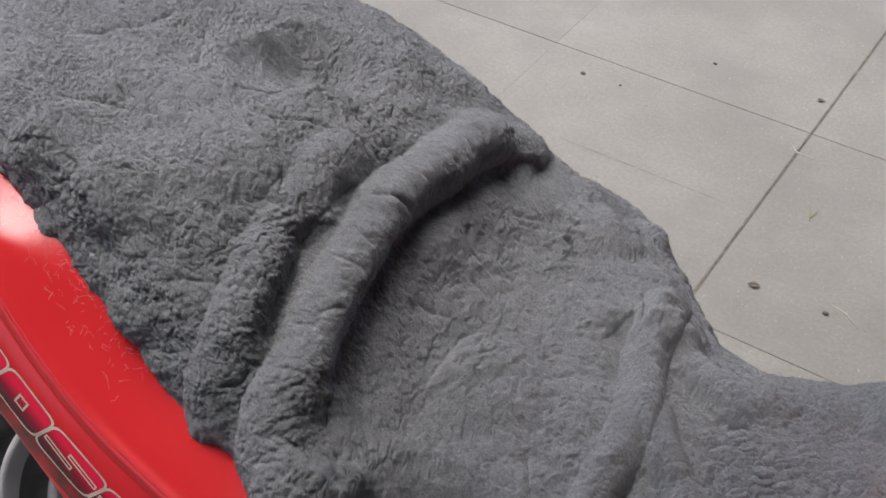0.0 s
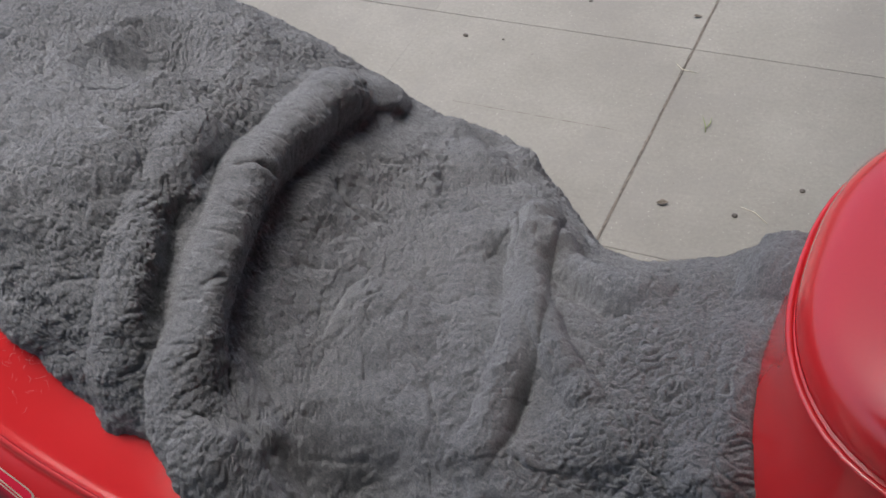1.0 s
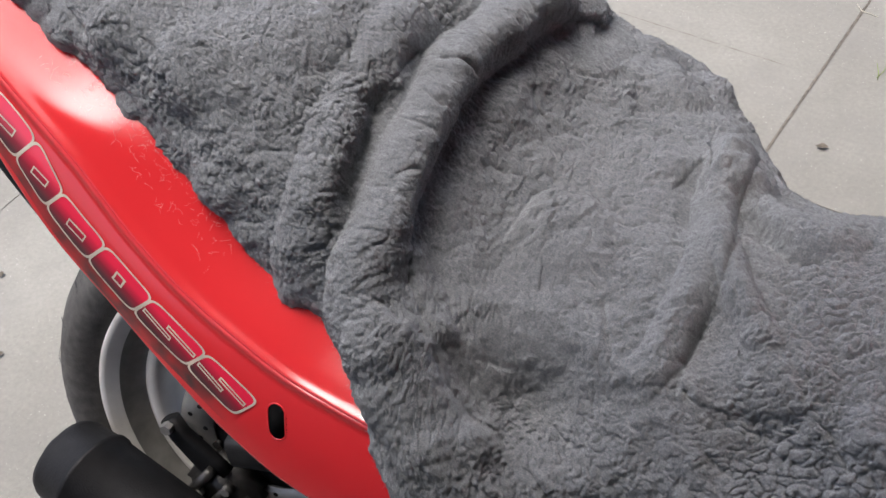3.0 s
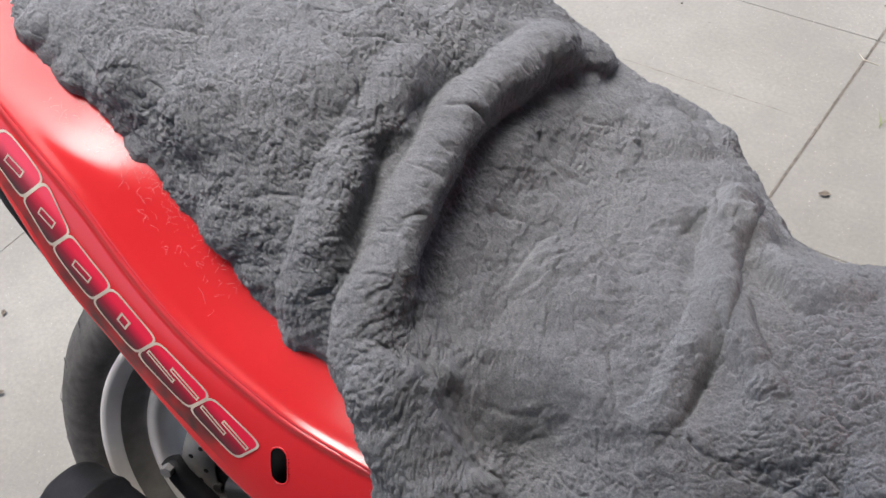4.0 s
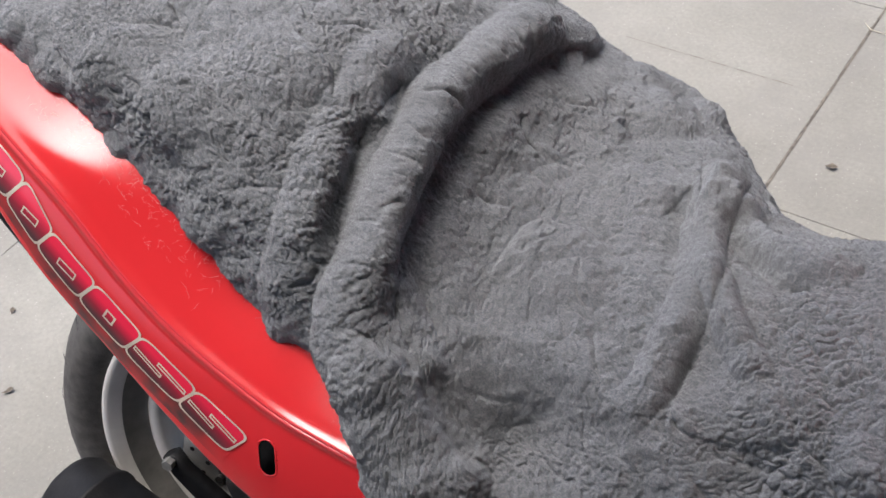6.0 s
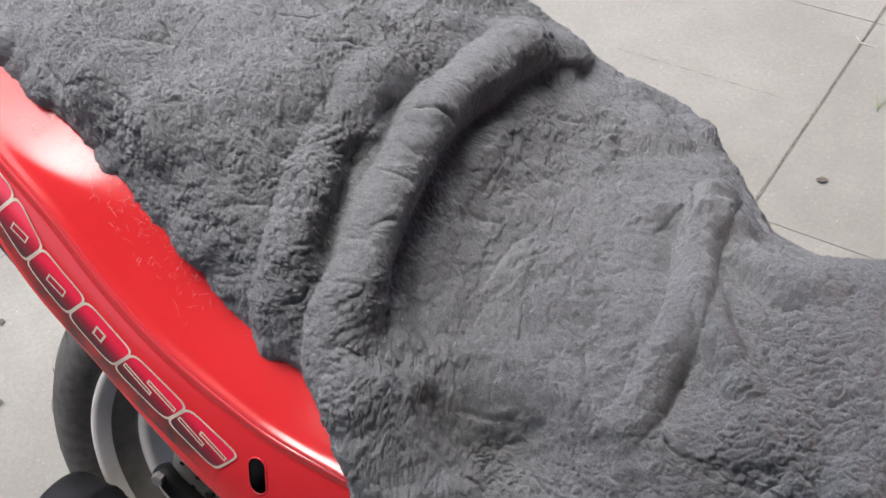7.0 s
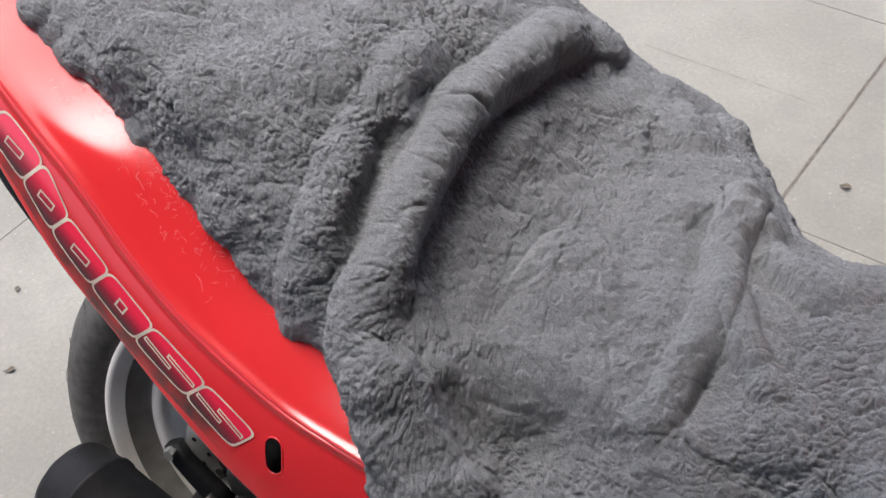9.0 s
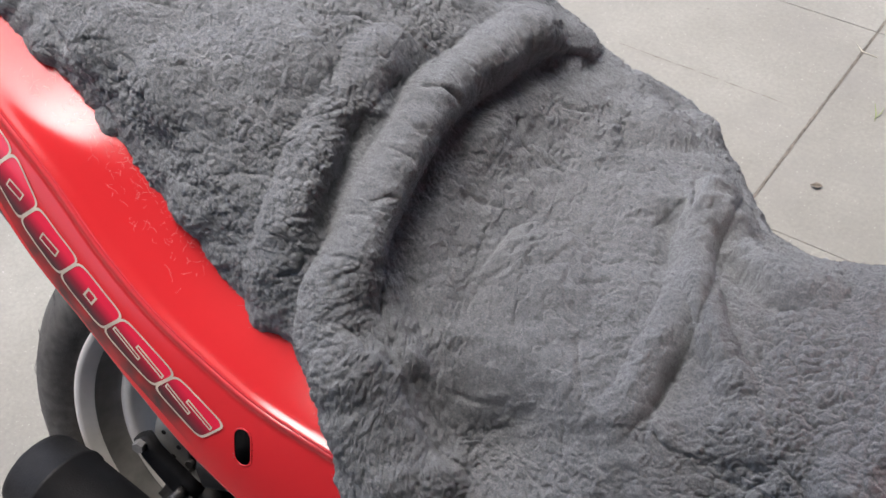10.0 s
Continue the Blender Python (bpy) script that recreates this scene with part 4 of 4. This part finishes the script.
puff((0.335, -0.024, 0.764), 0.030, 0.009)
puff((0.27, -0.058, 0.73), 0.055, -0.009)
puff((0.285, 0.166, 0.77), 0.030, 0.005)
puff((-0.252, 0.119, 0.931), 0.044, -0.014)
puff((-0.238, 0.16, 0.925), 0.048, -0.017)
puff((-0.205, 0.171, 0.913), 0.036, -0.011)
puff((-0.199, 0.115, 0.914), 0.040, 0.005)
puff((-0.195, 0.226, 0.898), 0.045, 0.006)
puff((-0.332, 0.042, 0.945), 0.035, 0.006)
puff((-0.363, -0.062, 0.912), 0.030, 0.007)
puff((-0.036, 0.24, 0.77), 0.05, 0.006)
puff((0.01, 0.274, 0.741), 0.05, 0.009)
puff((0.045, 0.306, 0.72), 0.035, 0.006)
puff((-0.17, 0.053, 0.899), 0.05, 0.005)
puff((-0.261, -0.056, 0.9), 0.05, 0.005)
puff((-0.336, -0.05, 0.917), 0.045, 0.003)
puff((-0.215, 0.016, 0.917), 0.05, 0.006)
puff((0.062, -0.108, 0.728), 0.080, -0.020)
puff((0.243, -0.048, 0.736), 0.055, -0.006)
puff((0.189, 0.004, 0.753), 0.035, -0.005)
puff((0.120, 0.190, 0.748), 0.046, 0.015)
puff((0.058, 0.167, 0.755), 0.05, 0.005)
puff((0.034, 0.039, 0.756), 0.05, 0.005)
puff((0.102, 0.065, 0.757), 0.04, 0.004)

build_seat_base()


def relief(P):
    W = P + 0.0024 * np.stack([fractal(P, 30, 150 + k, 2) for k in range(3)], -1)
    W = W + 0.0007 * np.stack([fractal(P, 130, 160 + k, 2) for k in range(3)], -1)
    vary = np.clip(1.0 + 0.5 * fractal(P, 60, 170, 2), 0.7, 1.3)
    out, cut = np.zeros(P.shape[:-1]), np.zeros(P.shape[:-1])
    for kind, pts, amount, half in RELIEF:
        if kind == "puff":
            d = np.linalg.norm(W - np.array(pts[0]), axis=-1) / half
            out += 1.4 * amount * np.clip(1 - d * d, 0, 1) ** 1.2
            continue
        m, d, along, side = near_line(W, pts, np.max(half) * 2.6)
        if kind == "fold":
            fade = np.clip(np.minimum(along / amount[2], (1 - along) / min(amount[2], 0.3)), 0, 1) ** 0.6
            swell = np.clip((along - 0.55) / 0.2, 0, 1)
            wide = half[0] + (half[1] - half[0]) * swell
            out[m] += (amount[0] + (amount[1] - amount[0]) * swell) * np.clip(1 - (d / wide) ** 2, 0, 1) ** (0.75 if amount[0] > 0.015 else 1.0) * fade
        elif kind == "lip":
            fade = np.clip(np.minimum(along, 1 - along) / 0.25, 0, 1) ** 0.7
            top = np.exp(-(d / half) ** 2) * np.sqrt(1 - np.clip(1 - d / 0.006, 0, 1) ** 2)
            out[m] += 1.1 * amount * fade * np.where(side > 0, top, 0)
            cut[m] = np.maximum(cut[m], 0.4 * amount * fade * np.exp(-d / 0.0016))
        elif half < 0.0075:
            fade = np.clip(np.minimum(along, 1 - along) / 0.22, 0, 1) ** 0.7
            cut[m] = np.maximum(cut[m], 1.2 * amount * np.exp(-d / (0.45 * half)) * fade * vary[m])
            out[m] += 0.22 * amount * fade * (np.exp(-(d / (3.2 * half)) ** 2))
        else:
            fade = np.clip(np.minimum(along, 1 - along) / 0.22, 0, 1) ** 0.7
            out[m] -= 1.1 * amount * np.exp(-(d / half) ** 2) * fade
    return out - cut, cut


def drawn(P, way, keep):
    """Space pressed together along one direction, so that a pattern in it comes out drawn long that way."""
    w = np.array(way, float) / np.linalg.norm(way)
    return P - (1 - keep) * (P @ w)[..., None] * w


def plates(P, scale, seed):
    """Uneven patches, each at a height of its own, with soft steps between them."""
    q = P * scale
    i = np.floor(q).astype(np.int64)
    d1, d2, own = np.full(P.shape[:-1], 9.0), np.full(P.shape[:-1], 9.0), np.zeros(P.shape[:-1])
    for dx in (-1, 0, 1):
        for dy in (-1, 0, 1):
            for dz in (-1, 0, 1):
                j = i + np.array((dx, dy, dz))
                r = [hash3(j[..., 0], j[..., 1], j[..., 2], seed + 11 * k) for k in range(3)]
                d = np.sqrt(((q - j - np.stack(r, -1)) ** 2).sum(-1))
                own = np.where(d < d1, r[0], own)
                d2 = np.minimum(d2, np.maximum(d1, d))
                d1 = np.minimum(d1, d)
    e = np.clip((d2 - d1) / 0.22, 0, 1)
    return own * np.sqrt(1 - (1 - e) ** 2) - 0.5 * own


def knob(P, scale, seed, gap):
    """Rounded lumps with narrow clefts between them: 0 in the clefts, 1 on top."""
    d1, d2 = worley(P, scale, seed)
    e = np.clip((d2 - d1) / gap, 0, 1)
    return np.sqrt(1 - (1 - e) ** 2) * (1.15 - 0.5 * d1)


def build_sheepskin():
    P = base_surface()
    N = normals(P)
    disp, cut = relief(P)
    disp = disp + 0.004 * fractal(P, 16.0, 5, 3)
    wob = np.stack([fractal(P, 45, 50 + k, 3) for k in range(3)], -1)
    # the rider's pad lies smooth and combed, the front is curly, the rest is knobbly
    px, py = P[..., 0] + 0.02 * wob[..., 0], P[..., 1] + 0.02 * wob[..., 1]
    pad = np.exp(-((px - 0.055) / 0.125) ** 4 - ((py - 0.09) / 0.20) ** 4)
    front = np.clip((px - 0.18) / 0.06, 0, 1)
    sleek = np.exp(-(((px - 0.125) / 0.035) ** 2 + ((py - 0.19) / 0.045) ** 2) ** 2) + np.exp(-((px + 0.075) / 0.03) ** 4 - ((py - 0.26) / 0.05) ** 4)
    sleek = np.clip(sleek, 0, 1)
    hem_zone = np.clip((-0.085 - py) / 0.03, 0, 1) * np.clip((px + 0.11) / 0.04, 0, 1)
    m, d, along, side = near_line(P, RELIEF[0][1], 0.05)
    sleeve = np.zeros(P.shape[:-1])
    sleeve[m] = np.exp(-(d / 0.030) ** 4) * np.clip((0.66 - along) / 0.12, 0, 1)
    rough = (1 - 0.85 * pad) * (1 - 0.9 * sleek) * (1 - 0.5 * sleeve) * np.clip(0.75 + 1.1 * fractal(P, 15, 61, 2), 0.15, 1.4)
    disp += 0.0035 * fractal(P, 8.0, 7, 2)
    disp += rough * 0.0012 * (knob(P + 0.014 * wob, 46.0, 3, 0.20) - 0.8)
    disp += (rough + 1.1 * hem_zone) * (1 - 0.6 * front) * 0.0017 * (knob(P + 0.006 * wob, 105.0, 23, 0.28) - 0.8)
    disp += (0.40 + 0.70 * rough + 0.5 * hem_zone) * 0.0019 * (knob(P + 0.003 * wob, 185.0, 31, 0.38) - 0.8)
    C = drawn(P, (0.76, 0.65, 0.0), 0.50) + 0.007 * wob
    curls = np.clip(0.8 + 0.8 * fractal(P, 14, 44, 2), 0.25, 1.25)
    disp += front * curls * 0.0046 * (knob(C, 105.0, 41, 0.30) - 0.8)
    S = drawn(P, (0.76, 0.65, 0.0), 0.30) + 0.003 * wob
    disp += pad * (0.0024 * fractal(S, 120.0, 77, 3) * np.clip(0.6 + fractal(P, 20, 78, 2), 0.1, 1.2))
    d1, d2 = worley(P + 0.012 * wob, 40.0, 13)
    crack = 0.0034 * np.exp(-((d2 - d1) / 0.04)) * np.clip(2.0 * fractal(P, 17, 71, 2) - 0.35, 0, 1) * (1 - 0.5 * pad)
    disp += (1 - sleek) * (1 - 0.7 * sleeve) * 0.0030 * plates(P + 0.016 * wob, 34.0, 91)
    disp -= crack
    cut = np.maximum(cut, crack)
    disp += 0.0024 * (1 - sleek) * fractal(P, 38.0, 19, 3)
    # rounded hem
    vv = np.linspace(0, 1, NV)[None, :] + 0.006 * fractal(P, 20, 33, 2)
    hem = np.clip((1 - vv) / 0.035, 0, 1)
    hang = np.clip((P[..., 0] + 0.10) / 0.08, 0, 1)
    disp = disp + (0.007 + 0.009 * hang) * np.sqrt(1 - (1 - hem) ** 2) - 0.002 - 0.008 * hang
    uu = np.linspace(0, 1, NU)[:, None] + 0.006 * fractal(P, 25, 35, 3)
    disp -= 0.020 * (1 - np.sqrt(1 - (1 - np.clip((1 - uu) / 0.022, 0, 1)) ** 2))
    Q = P + N * disp[..., None]
    M = normals(Q)
    me = bpy.data.meshes.new("sheepskin_cover")
    idx = np.arange(NU * NV).reshape(NU, NV)
    quads = np.stack([idx[:-1, :-1], idx[:-1, 1:], idx[1:, 1:], idx[1:, :-1]], -1).reshape(-1, 4)
    me.vertices.add(NU * NV)
    me.vertices.foreach_set("co", Q.reshape(-1))
    me.loops.add(quads.size)
    me.loops.foreach_set("vertex_index", quads.reshape(-1))
    me.polygons.add(len(quads))
    me.polygons.foreach_set("loop_start", np.arange(len(quads)) * 4)
    me.polygons.foreach_set("use_smooth", np.ones(len(quads), bool))
    me.update()
    me.validate()
    me.materials.append(WOOL)
    ob = tagged(new("sheepskin_cover", me), "rumpled grey sheepskin cover draped over the motorcycle seat", "seat cover")
    # short wool fibres, gathered in small tufts
    rng = np.random.default_rng(4)
    tufts, each = 90000, 9
    n = tufts * each

    def lerp(A, iu, iv):
        a, b = iu.astype(int), iv.astype(int)
        fu, fv = (iu - a)[:, None], (iv - b)[:, None]
        return (A[a, b] * (1 - fu) + A[a + 1, b] * fu) * (1 - fv) + (A[a, b + 1] * (1 - fu) + A[a + 1, b + 1] * fu) * fv

    cu, cv = rng.uniform(0.12 * NU, NU - 1.001, tufts), rng.uniform(0.10 * NV, NV - 1.001, tufts)
    centre, axis = lerp(Q, cu, cv), lerp(M, cu, cv)
    flow = np.stack([fractal(centre, 40.0, 90 + k, 2) for k in range(3)], -1)
    lean = 0.95 * axis + 0.30 * flow + 0.16 * rng.normal(size=(tufts, 3))
    lean /= np.linalg.norm(lean, axis=1, keepdims=True)
    tall = rng.uniform(0.0007, 0.0015, tufts) * np.clip(1.1 - lerp(cut[..., None], cu, cv)[:, 0] / 0.0020, 0.05, 1.0)
    who = np.repeat(np.arange(tufts), each)
    iu = np.clip(cu[who] + rng.normal(size=n) * 1.35, 0, NU - 1.01)
    iv = np.clip(cv[who] + rng.normal(size=n) * 1.35, 0, NV - 1.01)
    root, nrm = lerp(Q, iu, iv), lerp(M, iu, iv)
    tip = centre[who] + lean[who] * tall[who, None]
    way = 0.55 * (tip - root) + 0.45 * tall[who, None] * (0.8 * nrm + 0.35 * lean[who])
    way += rng.normal(size=(n, 3)) * 0.0005
    stray = rng.random(n) < 0.035
    way[stray] *= rng.uniform(1.6, 3.6, int(stray.sum()))[:, None]
    acr = np.cross(way, rng.normal(size=(n, 3)))
    acr /= np.linalg.norm(acr, axis=1, keepdims=True)
    width = rng.uniform(0.00012, 0.00026, n)[:, None]
    root = root - nrm * 0.0006
    V = np.stack([root - acr * width, root + acr * width, root + way], 1).reshape(-1, 3)
    fm = bpy.data.meshes.new("wool_fibre")
    fm.vertices.add(len(V))
    fm.vertices.foreach_set("co", V.reshape(-1))
    fm.loops.add(n * 3)
    fm.loops.foreach_set("vertex_index", np.arange(n * 3))
    fm.polygons.add(n)
    fm.polygons.foreach_set("loop_start", np.arange(n) * 3)
    fm.update()
    fm.materials.append(FIBRE)
    # a few longer stray fibres make the outline soft
    pile = tagged(new("wool_fibre", fm), "short soft wool fibres", kind="stuff")
    pile.parent = ob
    return ob


build_sheepskin()


# ---- stray wool on the paint, litter on the paving ----
HAIR = plain("stray_hair", (0.50, 0.30, 0.28), 0.7, 0.0, 0.1, 50.0, 0.0)


def build_stray_hair():
    rng = random.Random(11)
    bm = bmesh.new()
    for _ in range(170):
        a = rng.uniform(-0.29, -0.04)
        d = 0.001 + 0.034 * rng.random() ** 1.8
        base = on_band(a, float(edge_u(a))) + FACET * (0.070 - d)
        base.z -= level_off(a, 0.070 - d)
        ang = rng.uniform(0, 2 * math.pi)
        length, bend = rng.uniform(0.003, 0.010), rng.uniform(-1.8, 1.8)
        p, pts = base.copy(), []
        for k in range(7):
            pts.append(p.copy())
            p = p + (E1 * math.cos(ang) + FACET * math.sin(ang)) * (length / 6)
            ang += bend / 6 + rng.uniform(-0.25, 0.25)
        up = E1.cross(FACET).normalized()
        if up.z < 0:
            up = -up
        last = None
        for k, q in enumerate(pts):
            dirn = (pts[min(k + 1, 6)] - pts[max(k - 1, 0)]).normalized()
            side = dirn.cross(up) * 0.00008
            h = up * (0.0062 + 0.0015 * math.sin(k))
            pair = (bm.verts.new(q + side + h), bm.verts.new(q - side + h))
            if last:
                bm.faces.new((last[0], last[1], pair[1], pair[0]))
            last = pair
    ob = tagged(part("stray_hair", bm, HAIR, None), "loose pale wool hairs lying on the red tail panel", "wool hair", kind="stuff")
    return ob


build_stray_hair()
LEAF = plain("dry_leaf", (0.12, 0.10, 0.075), 0.85, 0.0, 0.35, 120.0, 0.3)
STRAW = plain("straw", (0.50, 0.46, 0.36), 0.8, 0.0, 0.2, 120.0, 0.1)
GRASS = plain("grass_blade", (0.15, 0.19, 0.055), 0.7, 0.0, 0.25, 120.0, 0.1)
STONE = plain("pebble", (0.10, 0.09, 0.08), 0.9, 0.0, 0.3, 150.0, 0.4)


def leaf(x, y, size, turn):
    bm = bmesh.new()
    rows = []
    for k in range(9):
        f = k / 8
        w = size * (0.24 + 0.10 * math.sin(5 * f + x * 40)) * math.sin(math.pi * min(0.98, 0.06 + f * 0.9)) ** 0.8
        curl = 0.22 * size * (f - 0.5) ** 2 * 4
        rows.append([bm.verts.new((size * (f - 0.5), w * s, 0.0015 + curl * 0.6 + abs(s) * w * 0.55)) for s in (-1, -0.5, 0, 0.5, 1)])
    for r0, r1 in zip(rows, rows[1:]):
        for k in range(4):
            bm.faces.new((r0[k], r0[k + 1], r1[k + 1], r1[k]))
    ob = part("dry_leaf", bm, LEAF)
    ob.modifiers.new("thick", "SOLIDIFY").thickness = 0.0006
    ob.matrix_world = pose(x, y, 0.0006, 0, 0, turn)
    return tagged(ob, "small curled brown dry leaf on the concrete", "leaf", "litter on the paving")


def blade(name, mat, pts, r, label, category):
    ob = part(name, tube(pts, [r * (0.5 if k in (0, len(pts) - 1) else 1.0) for k in range(len(pts))], 6), mat)
    return tagged(ob, label, category, "litter on the paving")


def pebble(x, y, size):
    bm = bmesh.new()
    bmesh.ops.create_icosphere(bm, subdivisions=2, radius=size)
    rng = random.Random(int(1000 * (x + 7)))
    sx, sy = rng.uniform(0.8, 1.2), rng.uniform(0.7, 1.0)
    for v in bm.verts:
        v.co *= 1 + 0.18 * noise.noise(v.co * (1.6 / size) + Vector((x, y, 0)))
        v.co.x, v.co.y, v.co.z = v.co.x * sx, v.co.y * sy, v.co.z * 0.6
    ob = part("pebble", bm, STONE)
    ob.location = (x, y, size * 0.5)
    return tagged(ob, "small dark stone crumb on the concrete", "pebble", "litter on the paving")


leaf(-0.035, 1.054, 0.022, 20)
leaf(-1.010, -0.056, 0.020, 60)
leaf(-1.143, 0.072, 0.015, 130)
leaf(-0.140, 1.655, 0.018, 10)
for px, py, ps in ((0.099, 1.060, 0.0055), (-0.616, 1.463, 0.0055), (-0.390, 1.659, 0.004), (0.197, 1.159, 0.005), (-1.05, 0.19, 0.003), (-0.527, 1.47, 0.003)):
    pebble(px, py, ps)
blade("grass_blade", GRASS, [(-0.016, 1.275, 0.002), (-0.022, 1.295, 0.004), (-0.035, 1.322, 0.003)], 0.0011, "thin green grass blade lying on the concrete", "grass blade")
blade("grass_blade", GRASS, [(-0.020, 1.280, 0.002), (-0.014, 1.300, 0.005), (-0.016, 1.318, 0.004)], 0.0009, "thin green grass blade lying on the concrete", "grass blade")
blade("straw", STRAW, [(0.103, 1.086, 0.002), (0.130, 1.078, 0.003), (0.159, 1.056, 0.002)], 0.0009, "pale dry straw lying on the concrete", "straw")
blade("straw", STRAW, [(-0.135, 1.478, 0.002), (-0.118, 1.460, 0.003), (-0.085, 1.458, 0.002)], 0.0010, "pale dry straw lying on the concrete", "straw")


def build_crack():
    rng = random.Random(3)
    bm = bmesh.new()
    last = None
    for k in range(70):
        x = -0.545 + 0.36 * k / 69
        w = max(0.0, 0.0007 + 0.0009 * noise.noise(Vector((x * 40, 0, 0))))
        if 0.12 < (k / 69) % 0.37 < 0.14:
            w = 0.0
        y = 1.237 + 0.0012 * noise.noise(Vector((x * 25, 3, 0)))
        pair = (bm.verts.new((x, y - w, 0.0007)), bm.verts.new((x, y + w, 0.0007)))
        if last:
            bm.faces.new((last[0], last[1], pair[1], pair[0]))
        last = pair
    part("crack", bm, DIRT, ground, "thin dirt-filled score line in the slab", smooth=False)


def build_joint_sand():
    bm = bmesh.new()
    last = None
    for k in range(700):
        y = -0.6 + 3.4 * k / 699
        w = 0.0014 + 0.0016 * noise.noise(Vector((y * 30, 1, 0))) + 0.0010 * noise.noise(Vector((y * 140, 2, 0)))
        x = JX + 0.0016 * noise.noise(Vector((y * 12, 5, 0))) + 0.0008 * noise.noise(Vector((y * 90, 7, 0)))
        w = max(w, 0.0001)
        pair = (bm.verts.new((x - w - 0.0008, y, 0.0009)), bm.verts.new((x + w + 0.0008, y, 0.0009)))
        if last:
            bm.faces.new((last[0], last[1], pair[1], pair[0]))
        last = pair
    part("joint_sand", bm, DIRT, ground, "uneven brown sand spilling from the slab joint", smooth=False)


build_crack()
build_joint_sand()


# ---- paving slabs ----
def build_slabs():
    g = 0.0004
    xs = [JX + SX * k for k in range(-6, 5)]
    xs[xs.index(JX + SX * -2)] = -1.272
    ys = [JY + SY * k for k in range(-4, 7)]
    made = {}
    for x0, x1 in zip(xs, xs[1:]):
        for y0 in ys:
            w = round(x1 - x0, 4)
            if w not in made:
                bm = bmesh.new()
                box(bm, (g, g, -0.05), (w - g, SY - g, 0.0))
                bmesh.ops.bevel(bm, geom=[e for e in bm.edges if all(v.co.z > -0.01 for v in e.verts)], offset=0.0009, segments=2, affect="EDGES")
                ob = part("slab", bm, CONCRETE, ground, smooth=False)
                made[w] = ob.data
            else:
                ob = new("slab", made[w])
                ob.parent = ground
            off = 0.0020 if abs(x0 - JX) < 0.01 else (-0.0020 if abs(x1 - JX) < 0.01 else 0.0)
            ob.location = (x0 + off, y0, random.uniform(-0.0004, 0.0004))


build_slabs()
